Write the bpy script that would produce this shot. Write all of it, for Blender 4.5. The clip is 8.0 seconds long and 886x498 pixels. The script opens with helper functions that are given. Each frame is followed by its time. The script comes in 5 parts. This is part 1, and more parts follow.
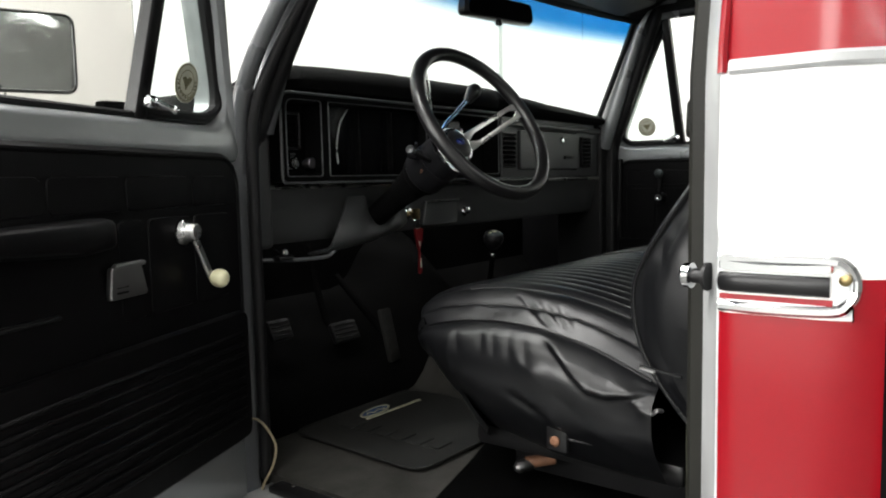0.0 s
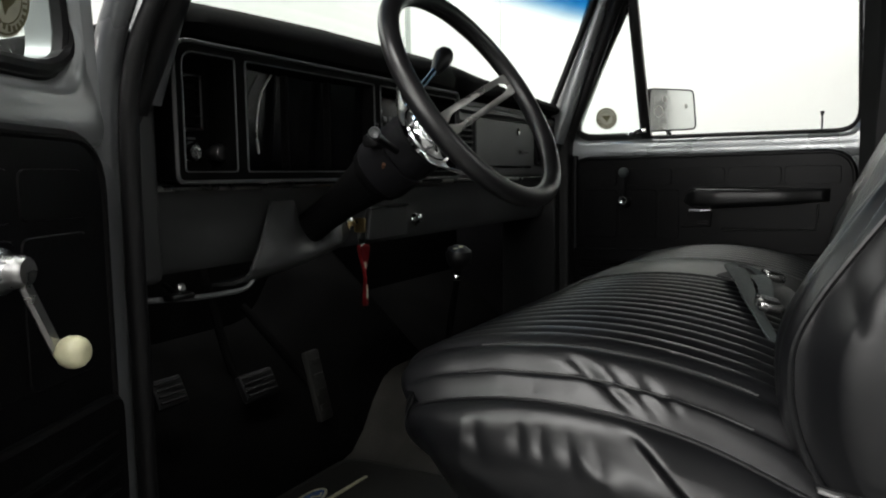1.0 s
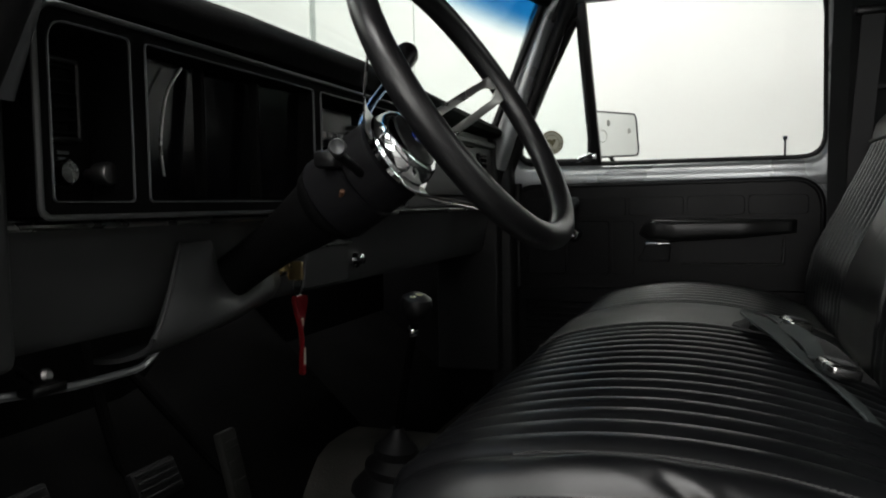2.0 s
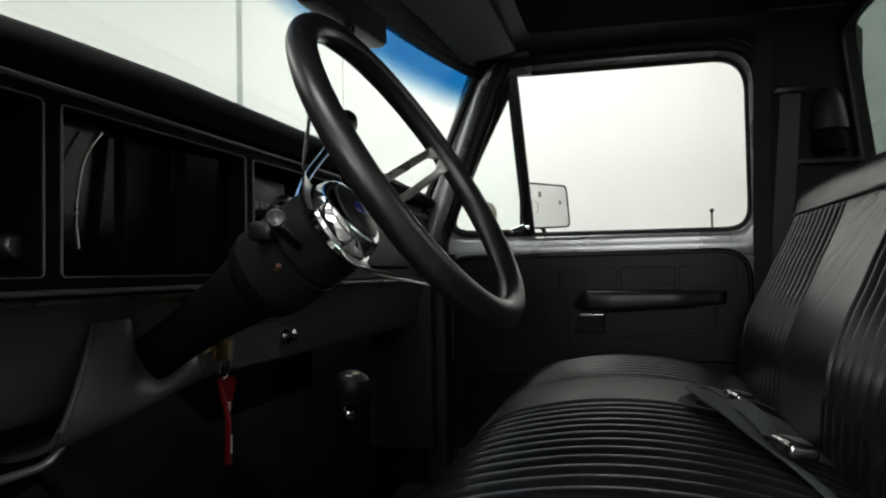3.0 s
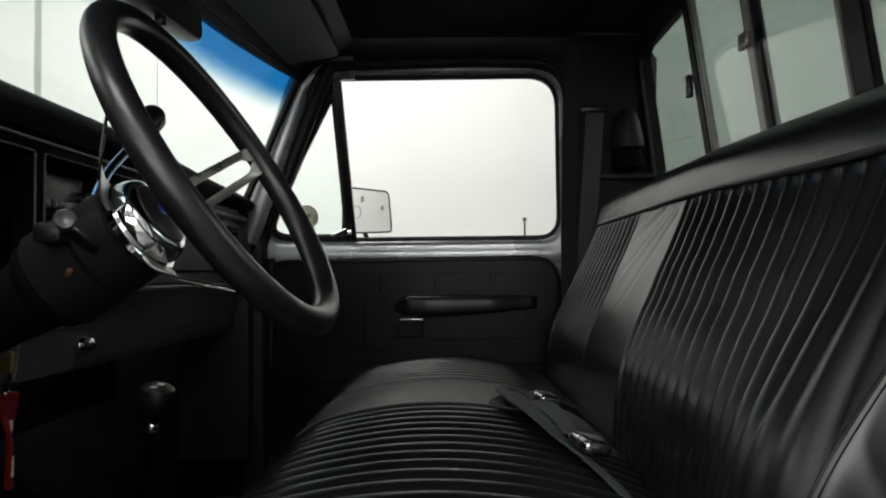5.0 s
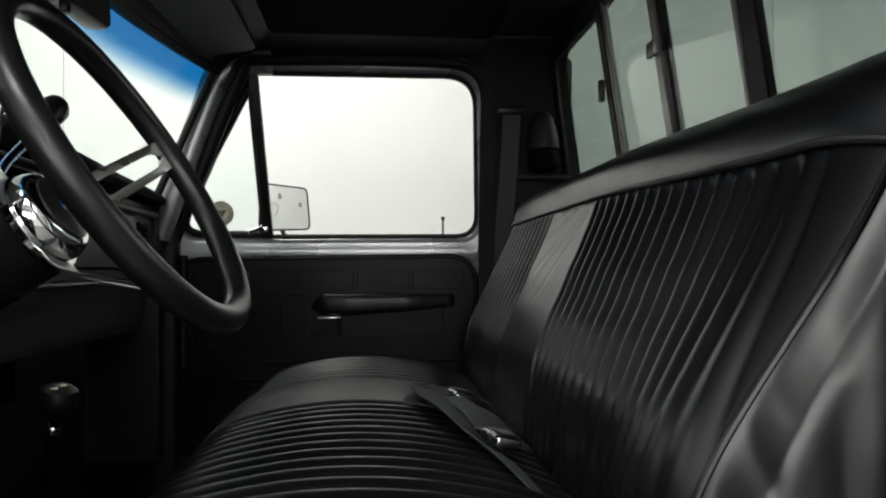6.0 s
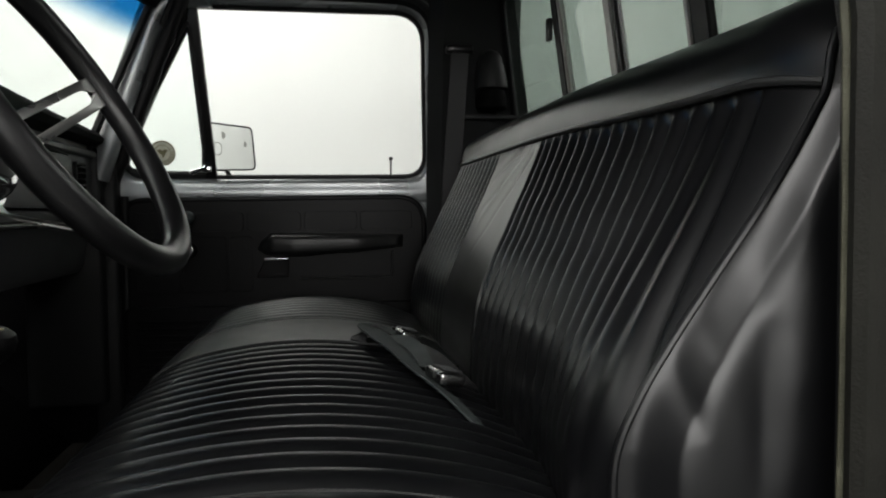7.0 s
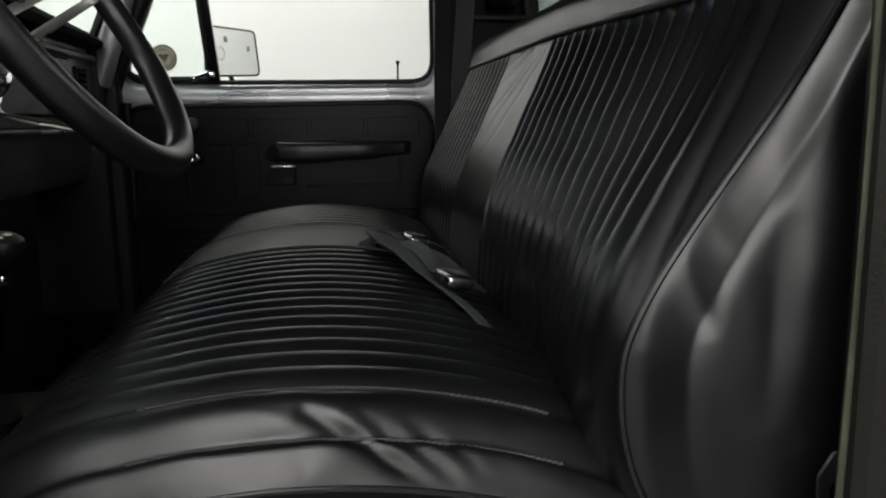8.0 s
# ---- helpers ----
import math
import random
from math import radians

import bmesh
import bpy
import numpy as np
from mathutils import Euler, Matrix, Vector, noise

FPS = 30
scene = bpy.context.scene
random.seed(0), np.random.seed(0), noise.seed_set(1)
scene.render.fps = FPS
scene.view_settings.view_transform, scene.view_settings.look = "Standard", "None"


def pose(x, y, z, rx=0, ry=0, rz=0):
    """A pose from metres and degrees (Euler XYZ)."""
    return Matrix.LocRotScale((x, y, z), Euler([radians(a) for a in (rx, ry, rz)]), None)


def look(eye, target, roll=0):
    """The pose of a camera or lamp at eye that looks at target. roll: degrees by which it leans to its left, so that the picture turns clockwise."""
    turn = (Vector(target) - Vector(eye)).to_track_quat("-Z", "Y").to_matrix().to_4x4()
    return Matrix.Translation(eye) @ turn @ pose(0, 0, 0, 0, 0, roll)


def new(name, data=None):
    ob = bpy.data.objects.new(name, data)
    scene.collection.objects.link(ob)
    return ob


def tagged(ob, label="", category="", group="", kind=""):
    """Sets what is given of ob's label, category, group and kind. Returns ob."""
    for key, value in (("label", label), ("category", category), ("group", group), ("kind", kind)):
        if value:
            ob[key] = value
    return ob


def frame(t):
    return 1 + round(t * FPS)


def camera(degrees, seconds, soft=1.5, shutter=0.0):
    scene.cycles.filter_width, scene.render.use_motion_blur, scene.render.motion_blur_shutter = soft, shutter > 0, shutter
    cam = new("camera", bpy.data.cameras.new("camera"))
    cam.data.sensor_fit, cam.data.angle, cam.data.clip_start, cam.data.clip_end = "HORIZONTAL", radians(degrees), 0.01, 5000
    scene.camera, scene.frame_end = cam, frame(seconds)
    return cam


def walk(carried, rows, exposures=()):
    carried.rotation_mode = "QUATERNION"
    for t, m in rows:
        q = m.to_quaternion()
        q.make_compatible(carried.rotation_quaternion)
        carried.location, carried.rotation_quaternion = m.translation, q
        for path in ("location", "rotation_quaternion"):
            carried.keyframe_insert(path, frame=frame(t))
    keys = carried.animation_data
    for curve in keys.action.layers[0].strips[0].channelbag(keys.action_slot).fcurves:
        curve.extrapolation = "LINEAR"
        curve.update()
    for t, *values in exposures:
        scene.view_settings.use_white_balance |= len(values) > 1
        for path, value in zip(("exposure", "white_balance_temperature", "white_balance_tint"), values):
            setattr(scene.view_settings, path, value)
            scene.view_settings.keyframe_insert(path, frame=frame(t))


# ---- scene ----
cam = camera(60.7, 8.0, 2.1)
# seconds, place in metres, turn in degrees
PATH = [
    (0.0, -0.9172, -0.3019, 1.2735, 84.669, 1.215, -52.994),
    (0.5, -0.7569, -0.0644, 1.2741, 84.545, 1.013, -57.945),
    (1.0, -0.5951, 0.1236, 1.2730, 84.500, 0.915, -62.309),
    (1.2, -0.5336, 0.1848, 1.2722, 84.522, 0.916, -63.934),
    (2.3, -0.3403, 0.3821, 1.2777, 88.161, 0.993, -72.680),
    (2.5, -0.3308, 0.3887, 1.2763, 89.622, 1.168, -73.747),
    (3.0, -0.3267, 0.3915, 1.2832, 91.706, 1.030, -76.168),
    (3.5, -0.3228, 0.3885, 1.2866, 92.173, 0.753, -79.852),
    (4.0, -0.3212, 0.3853, 1.2869, 92.146, 0.684, -83.167),
    (5.5, -0.3256, 0.3769, 1.2866, 91.775, 0.489, -92.349),
    (6.0, -0.3298, 0.3721, 1.2866, 91.595, 0.401, -95.282),
    (6.5, -0.3308, 0.3660, 1.2876, 89.776, 0.477, -97.938),
    (7.0, -0.3338, 0.3633, 1.2858, 87.088, 0.546, -98.949),
    (7.5, -0.3284, 0.3616, 1.2795, 83.664, 0.677, -99.290),
    (8.0, -0.3220, 0.3606, 1.2746, 80.369, 0.803, -98.295),
]
walk(cam, [(t, pose(*row)) for t, *row in PATH], ((0.0, 0.80), (0.5, 0.66), (1.0, 0.32), (2.0, 0.0), (8.0, 0.0)))

# ---- world and lights ----
world = bpy.data.worlds.new("studio_air")
scene.world = world
world.use_nodes = True
world.node_tree.nodes["Background"].inputs[0].default_value = (0.9, 0.95, 1.0, 1)
world.node_tree.nodes["Background"].inputs[1].default_value = 0.05
scene.view_settings.exposure = 0.0


def area_lamp(name, x, y, z, sx, sy, watts, aim, color=(1, 0.985, 0.96)):
    d = bpy.data.lights.new(name, "AREA")
    d.shape, d.size, d.size_y, d.energy, d.color = "RECTANGLE", sx, sy, watts, color
    o = new(name, d)
    o.matrix_world = look((x, y, z), aim)
    return o


area_lamp("ceiling_lamp_side", 2.25, 1.0, 3.42, 1.0, 8.0, 182, (2.6, 1.0, 0))
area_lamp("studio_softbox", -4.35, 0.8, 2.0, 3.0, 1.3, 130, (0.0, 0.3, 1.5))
area_lamp("ceiling_lamp_open_door", -2.1, -0.4, 3.42, 0.9, 4.2, 60, (-0.9, -0.1, 0.6))
area_lamp("ceiling_lamp_door", -1.3, 2.1, 3.42, 0.8, 3.4, 52, (-1.3, 2.1, 0))
area_lamp("ceiling_lamp_west", -2.9, -2.2, 3.42, 0.6, 4.5, 130, (-4.5, -2.2, 0.8))
area_lamp("ceiling_lamp_front", 0.3, 4.2, 3.42, 4.0, 1.2, 75, (0.3, 4.2, 0))
area_lamp("ceiling_lamp_back", 2.1, -4.2, 3.42, 2.0, 1.2, 70, (2.1, -4.2, 0))


# ---- materials ----
def mat(name, base, rough=0.5, metal=0.0, var=0.12, scale=6.0, bump=0.0, grain=300.0, coat=0.0, rough_var=0.08, spec=0.5, random_var=0.0):
    m = bpy.data.materials.new(name)
    m.use_nodes = True
    t = m.node_tree
    n, l = t.nodes, t.links
    b = n["Principled BSDF"]
    b.inputs["Metallic"].default_value = metal
    b.inputs["Specular IOR Level"].default_value = spec
    b.inputs["Coat Weight"].default_value = coat
    b.inputs["Coat Roughness"].default_value = 0.06
    co = n.new("ShaderNodeTexCoord")
    big = n.new("ShaderNodeTexNoise")
    big.inputs["Scale"].default_value, big.inputs["Detail"].default_value = scale, 5
    fine = n.new("ShaderNodeTexNoise")
    fine.inputs["Scale"].default_value, fine.inputs["Detail"].default_value = grain, 3
    l.new(co.outputs["Object"], big.inputs["Vector"])
    l.new(co.outputs["Object"], fine.inputs["Vector"])
    mr = n.new("ShaderNodeMapRange")
    mr.inputs["To Min"].default_value, mr.inputs["To Max"].default_value = 1 - var, 1 + var
    mr.inputs["From Min"].default_value, mr.inputs["From Max"].default_value = 0.3, 0.7
    l.new(big.outputs["Fac"], mr.inputs["Value"])
    mf = n.new("ShaderNodeMapRange")
    mf.inputs["To Min"].default_value, mf.inputs["To Max"].default_value = 1 - var * 0.5, 1 + var * 0.5
    l.new(fine.outputs["Fac"], mf.inputs["Value"])
    mul = n.new("ShaderNodeMath")
    mul.operation = "MULTIPLY"
    l.new(mr.outputs[0], mul.inputs[0])
    l.new(mf.outputs[0], mul.inputs[1])
    fac = mul.outputs[0]
    if random_var:
        oi = n.new("ShaderNodeObjectInfo")
        ro = n.new("ShaderNodeMapRange")
        ro.inputs["To Min"].default_value, ro.inputs["To Max"].default_value = 1 - random_var, 1 + random_var
        l.new(oi.outputs["Random"], ro.inputs["Value"])
        m2 = n.new("ShaderNodeMath")
        m2.operation = "MULTIPLY"
        l.new(fac, m2.inputs[0])
        l.new(ro.outputs[0], m2.inputs[1])
        fac = m2.outputs[0]
    vs = n.new("ShaderNodeVectorMath")
    vs.operation = "SCALE"
    vs.inputs[0].default_value = base
    l.new(fac, vs.inputs["Scale"])
    l.new(vs.outputs[0], b.inputs["Base Color"])
    rr = n.new("ShaderNodeMapRange")
    rr.inputs["From Min"].default_value, rr.inputs["From Max"].default_value = 0.3, 0.7
    rr.inputs["To Min"].default_value, rr.inputs["To Max"].default_value = max(0.02, rough - rough_var), min(1, rough + rough_var)
    l.new(big.outputs["Fac"], rr.inputs["Value"])
    l.new(rr.outputs[0], b.inputs["Roughness"])
    if bump:
        bp = n.new("ShaderNodeBump")
        bp.inputs["Strength"].default_value, bp.inputs["Distance"].default_value = bump, 0.001
        l.new(fine.outputs["Fac"], bp.inputs["Height"])
        l.new(bp.outputs[0], b.inputs["Normal"])
    return m


def glass(name, tint, gloss=0.03, band=None):
    """Thin automotive glass: tinted, with a clear reflection; band = (colour, z where it ends, z where it is full)."""
    m = bpy.data.materials.new(name)
    m.use_nodes = True
    t = m.node_tree
    n, l = t.nodes, t.links
    n.remove(n["Principled BSDF"])
    tr = n.new("ShaderNodeBsdfTransparent")
    tr.inputs[0].default_value = (*tint, 1)
    gl = n.new("ShaderNodeBsdfGlossy")
    gl.inputs["Roughness"].default_value = gloss
    lw = n.new("ShaderNodeLayerWeight")
    lw.inputs["Blend"].default_value = 0.5
    pw = n.new("ShaderNodeMath")
    pw.operation, pw.inputs[1].default_value = "POWER", 5.0
    l.new(lw.outputs["Facing"], pw.inputs[0])
    fr = n.new("ShaderNodeMath")
    fr.operation, fr.inputs[1].default_value, fr.inputs[2].default_value = "MULTIPLY_ADD", 0.96, 0.02
    l.new(pw.outputs[0], fr.inputs[0])
    mx = n.new("ShaderNodeMixShader")
    l.new(fr.outputs[0], mx.inputs[0])
    l.new(tr.outputs[0], mx.inputs[1])
    l.new(gl.outputs[0], mx.inputs[2])
    l.new(mx.outputs[0], n["Material Output"].inputs["Surface"])
    if band:
        co = n.new("ShaderNodeTexCoord")
        sx = n.new("ShaderNodeSeparateXYZ")
        l.new(co.outputs["Object"], sx.inputs[0])
        mr = n.new("ShaderNodeMapRange")
        mr.interpolation_type = "SMOOTHSTEP"
        mr.inputs["From Min"].default_value, mr.inputs["From Max"].default_value = band[1], band[2]
        l.new(sx.outputs["Z"], mr.inputs["Value"])
        mc = n.new("ShaderNodeMix")
        mc.data_type = "RGBA"
        mc.inputs["A"].default_value, mc.inputs["B"].default_value = (*tint, 1), (*band[0], 1)
        l.new(mr.outputs[0], mc.inputs["Factor"])
        l.new(mc.outputs["Result"], tr.inputs[0])
    return m


GREY = mat("grey_metallic_paint", (0.24, 0.252, 0.258), 0.30, 0.45, 0.10, 4, 0.0, 900, 0.5)
# Darker copy of the grey paint, for the driver's pillars that get less light
GREY_POST = mat("shaded_grey_paint", (0.11, 0.115, 0.12), 0.34, 0.2, 0.10, 5, 0.0, 300, 0.3)
GREY_DASH = mat("grey_dash_paint", (0.050, 0.052, 0.053), 0.40, 0.2, 0.10, 5, 0.12, 700)
# Cab grey set darker on the rails for the shade under the roof
GREY_RAIL = mat("shaded_roof_rail_grey", (0.022, 0.0225, 0.023), 0.5, 0.0, 0.15, 5, 0.1, 300, 0.0, 0.05, 0.3)
WELT_EDGE = mat("worn_olive_welt_edge", (0.060, 0.060, 0.042), 0.6, 0.0, 0.3, 30, 0.6, 500, 0.0, 0.05, 0.2)
WELT = mat("olive_grey_welt", (0.009, 0.009, 0.007), 0.6, 0.0, 0.25, 12, 0.5, 400, 0.0, 0.05, 0.2)
# Cab grey darkened for shaded roof, rear wall and pillars; also plain dark trim
GREY_TRIM = mat("shaded_grey_and_trim", (0.010, 0.0105, 0.011), 0.5, 0.0, 0.15, 5, 0.15, 300, 0.0, 0.05, 0.22)
GLOSS_PANEL = mat("black_polished_vinyl", (0.0085, 0.0088, 0.0088), 0.34, 0.0, 0.2, 8, 0.08, 250, 0.0, 0.05, 0.28)
VINYL = mat("black_vinyl", (0.0040, 0.0042, 0.0048), 0.32, 0.0, 0.18, 7, 0.0, 420, 0.0, 0.03, 0.40)
VINYL_BAND = mat("worn_black_vinyl", (0.019, 0.020, 0.020), 0.44, 0.0, 0.15, 9, 0.0, 80, 0.0, 0.05, 0.5)
PANEL = mat("black_moulded_plastic", (0.0034, 0.0034, 0.0037), 0.36, 0.0, 0.2, 8, 0.15, 250, 0.0, 0.05, 0.09)
PAD = mat("black_dash_pad", (0.0030, 0.0030, 0.0031), 0.75, 0.0, 0.2, 8, 0.3, 300, 0.0, 0.05, 0.04)
BLACK = mat("black_satin_plastic", (0.005, 0.005, 0.0054), 0.36, 0.0, 0.15, 12, 0.08, 600, 0.0, 0.05, 0.32)
RUBBER = mat("black_rubber", (0.006, 0.006, 0.0065), 0.5, 0.0, 0.2, 15, 0.1, 300, 0.0, 0.05, 0.2)
RIM = mat("black_wheel_grip", (0.007, 0.007, 0.0075), 0.33, 0.0, 0.15, 14, 0.15, 800, 0.0, 0.05, 0.5)
BUCKLE = mat("worn_buckle_chrome", (0.34, 0.34, 0.34), 0.22, 1.0, 0.12, 30, 0.05, 300)
COLLAR = mat("charcoal_column_plastic", (0.0052, 0.0052, 0.0062), 0.5, 0.0, 0.15, 12, 0.1, 500, 0.0, 0.05, 0.18)
CHROME = mat("chrome", (0.78, 0.79, 0.8), 0.08, 1.0, 0.04, 12, 0.0, 300, 0.0, 0.05)
STEEL = mat("brushed_metal", (0.42, 0.42, 0.42), 0.30, 1.0, 0.12, 14, 0.05, 500)
SATIN = mat("satin_chrome", (0.55, 0.55, 0.53), 0.28, 1.0, 0.12, 14, 0.05, 300)
SPOKE = mat("worn_chrome_spoke", (0.70, 0.70, 0.68), 0.30, 1.0, 0.10, 14, 0.04, 300)
DULL = mat("dull_silver_line", (0.13, 0.135, 0.138), 0.40, 0.6, 0.1, 14)
ALU = mat("grey_aluminium", (0.20, 0.19, 0.185), 0.38, 0.7, 0.12, 14, 0.05, 300)
HEAD = mat("black_headliner", (0.0040, 0.0040, 0.0040), 0.9, 0.0, 0.2, 6, 0.4, 350, 0.0, 0.05, 0.05)
CARPET = mat("dark_floor_covering", (0.036, 0.035, 0.032), 0.9, 0.0, 0.35, 9, 0.8, 260, 0.0, 0.05, 0.03)
MAT_RUBBER = mat("black_floor_mat", (0.015, 0.015, 0.014), 0.7, 0.0, 0.3, 9, 0.6, 240, 0.0, 0.05, 0.12)
# Felt black deepened for the shade in the footwell and under the seat
TOE = mat("black_felt_and_shade", (0.0025, 0.0025, 0.0025), 0.95, 0.0, 0.3, 9, 0.5, 260, 0.0, 0.04, 0.0)
RED = mat("red_gloss_paint", (0.22, 0.004, 0.009), 0.24, 0.0, 0.06, 3, 0.0, 300, 0.1, 0.04)
WHITE = mat("white_gloss_paint", (0.78, 0.79, 0.78), 0.28, 0.0, 0.04, 3, 0.0, 300, 0.8, 0.04)
JAMB = mat("pale_grey_jamb_paint", (0.42, 0.43, 0.43), 0.4, 0.0, 0.15, 9, 0.05, 300, 0.3)
WALL = mat("white_wall_paint", (0.80, 0.815, 0.80), 0.6, 0.0, 0.02, 0.7, 0.05, 90)
WALL_GREY = mat("dark_grey_wall_paint", (0.16, 0.16, 0.155), 0.6, 0.0, 0.05, 0.7, 0.05, 90)
WALL_BEIGE = mat("warm_grey_wall_paint", (0.40, 0.385, 0.36), 0.6, 0.0, 0.05, 0.7, 0.05, 90)
SEAM = mat("wall_joint", (0.42, 0.46, 0.44), 0.6, 0.0, 0.05, 3)
CONCRETE = mat("pale_concrete", (0.10, 0.10, 0.097), 0.35, 0.0, 0.15, 2, 0.1, 60)
CEIL = mat("white_ceiling", (0.75, 0.75, 0.74), 0.7, 0.0, 0.04, 1, 0.1, 60)
BELT = mat("grey_seat_belt_webbing", (0.030, 0.038, 0.038), 0.7, 0.0, 0.15, 20, 0.8, 900)
BELT_DARK = mat("black_seat_belt_webbing", (0.026, 0.026, 0.027), 0.7, 0.0, 0.15, 20, 0.8, 900)
FOB = mat("red_key_fob", (0.13, 0.006, 0.009), 0.35, 0.0, 0.15, 30)
BRASS = mat("brass", (0.30, 0.23, 0.11), 0.32, 1.0, 0.2, 30)
IVORY = mat("ivory_plastic", (0.62, 0.60, 0.40), 0.35, 0.0, 0.12, 40)
BLUE = mat("blue_enamel", (0.010, 0.018, 0.10), 0.2, 0.0, 0.1, 30, 0, 300, 0.8)
# Plain chrome tinted blue for the blue light the lever reflects
BLUE_LIT_CHROME = mat("blue_lit_chrome", (0.45, 0.6, 0.85), 0.12, 1.0, 0.1, 30)
STITCH = mat("grey_thread", (0.035, 0.036, 0.036), 0.7, 0.0, 0.2, 60)
STICK = mat("pale_sticker", (0.50, 0.50, 0.40), 0.6, 0.0, 0.12, 60)
STICK_DARK = mat("olive_sticker_print", (0.13, 0.12, 0.06), 0.6, 0.0, 0.12, 60)
SCRIPT = mat("pale_mat_print", (0.28, 0.27, 0.19), 0.7, 0.0, 0.4, 60)
BLUE_PRINT = mat("blue_mat_print", (0.02, 0.05, 0.13), 0.7, 0.0, 0.3, 60, 0, 300, 0.0, 0.05, 0.2)
SPOT = mat("dried_water_spot", (0.66, 0.66, 0.63), 0.6, 0.0, 0.15, 60)
SMOKED = mat("smoked_gauge_lens", (0.003, 0.003, 0.0035), 0.16, 0.0, 0.1, 9, 0, 300, 0.0, 0.03, 0.14)
MIRROR = mat("mirror_glass", (0.80, 0.81, 0.80), 0.06, 1.0, 0.06, 30, 0, 300, 0, 0.04)
RUST = mat("rusty_steel", (0.16, 0.075, 0.04), 0.7, 0.3, 0.4, 40, 0.6, 200)
WIRE = mat("tan_wire", (0.25, 0.21, 0.13), 0.5, 0.0, 0.2, 60)
GLASS_SIDE = glass("side_window_glass", (0.985, 0.995, 0.985))
GLASS_FRONT = glass("windshield_glass", (0.955, 0.985, 0.965), 0.03, ((0.09, 0.36, 0.60), 1.70, 1.775))
GLASS_VENT = glass("vent_window_glass", (0.95, 0.985, 0.965))
GLASS_REAR = glass("green_rear_glass", (0.58, 0.645, 0.61))


# ---- mesh tools ----
def part(name, bm, material, parent, label="", angle=38):
    me = bpy.data.meshes.new(name)
    bmesh.ops.recalc_face_normals(bm, faces=bm.faces[:])
    for f in bm.faces:
        f.smooth = True
    bm.to_mesh(me)
    bm.free()
    me.set_sharp_from_angle(angle=radians(angle))
    me.materials.append(material)
    o = new(name, me)
    if parent is not None:
        o.parent = parent
        if parent.type == "EMPTY":
            o.matrix_parent_inverse = Matrix.Translation(-parent.location)
    return tagged(o, label)


def thing(name, label, category, at, group="", kind=""):
    o = new(name)
    o.empty_display_size = 0.05
    o.location = at
    return tagged(o, label, category, group, kind)


def solo(name, bm, material, label, category="", group="", kind="", angle=38):
    return tagged(part(name, bm, material, None, "", angle), label, category, group, kind)


def add(bm, other):
    me = bpy.data.meshes.new("tmp")
    other.to_mesh(me)
    other.free()
    bm.from_mesh(me)
    bpy.data.meshes.remove(me)
    return bm


def joined(*parts):
    bm = parts[0]
    for p in parts[1:]:
        add(bm, p)
    return bm


def moved(bm, m):
    bmesh.ops.transform(bm, matrix=m, verts=bm.verts[:])
    return bm


def warp(bm, fn):
    for v in bm.verts:
        v.co = Vector(fn(*v.co))
    return bm


def box(x0, x1, y0, y1, z0, z1, bev=0.004, seg=2):
    bm = bmesh.new()
    bmesh.ops.create_cube(bm, size=1)
    for v in bm.verts:
        v.co = ((x0 + x1) / 2 + v.co.x * (x1 - x0), (y0 + y1) / 2 + v.co.y * (y1 - y0), (z0 + z1) / 2 + v.co.z * (z1 - z0))
    if bev:
        bmesh.ops.bevel(bm, geom=bm.edges[:], offset=bev, segments=seg, profile=0.5, affect="EDGES")
    return bm


def rings(loops, closed_loop=True, cap=True, closed_path=False):
    """A skin over loops of equally many points."""
    bm = bmesh.new()
    vs = [[bm.verts.new(p) for p in lp] for lp in loops]
    n = len(vs[0])
    pairs = list(zip(vs, vs[1:])) + ([(vs[-1], vs[0])] if closed_path else [])
    for a, b in pairs:
        for i in range(n if closed_loop else n - 1):
            j = (i + 1) % n
            bm.faces.new((a[i], a[j], b[j], b[i]))
    if cap and closed_loop and not closed_path:
        bm.faces.new(vs[0][::-1])
        bm.faces.new(vs[-1])
    return bm


def frame_of(a):
    a = Vector(a).normalized()
    u = a.orthogonal().normalized()
    return a, u, a.cross(u)


def lathe(origin, axis, profile, n=24, side=None):
    """Profile of (distance along the axis, radius)."""
    a = Vector(axis).normalized()
    u = (Vector(side) - Vector(side).dot(a) * a).normalized() if side else a.orthogonal().normalized()
    w = a.cross(u)
    o = Vector(origin)
    return rings([[o + a * d + (u * math.cos(2 * math.pi * k / n) + w * math.sin(2 * math.pi * k / n)) * max(r, 1e-4) for k in range(n)] for d, r in profile])


def rod(p, q, r0, r1=None, n=14, soft=0.0):
    p, q = Vector(p), Vector(q)
    ln = (q - p).length
    r1 = r0 if r1 is None else r1
    s = min(soft or 0.2 * min(r0, r1), ln * 0.4)
    return lathe(p, q - p, [(0, r0 - s), (s, r0), (ln - s, r1), (ln, r1 - s)], n)


def smooth_path(pts, steps=6, closed=False):
    pts = [Vector(p) for p in pts]
    out = []
    m = len(pts)
    for i in range(m if closed else m - 1):
        p0, p1, p2, p3 = (pts[(i - 1) % m], pts[i], pts[(i + 1) % m], pts[(i + 2) % m]) if closed else (pts[max(i - 1, 0)], pts[i], pts[i + 1], pts[min(i + 2, m - 1)])
        for k in range(steps):
            t = k / steps
            out.append(0.5 * (2 * p1 + (p2 - p0) * t + (2 * p0 - 5 * p1 + 4 * p2 - p3) * t * t + (3 * p1 - p0 - 3 * p2 + p3) * t ** 3))
    if not closed:
        out.append(pts[-1])
    return out


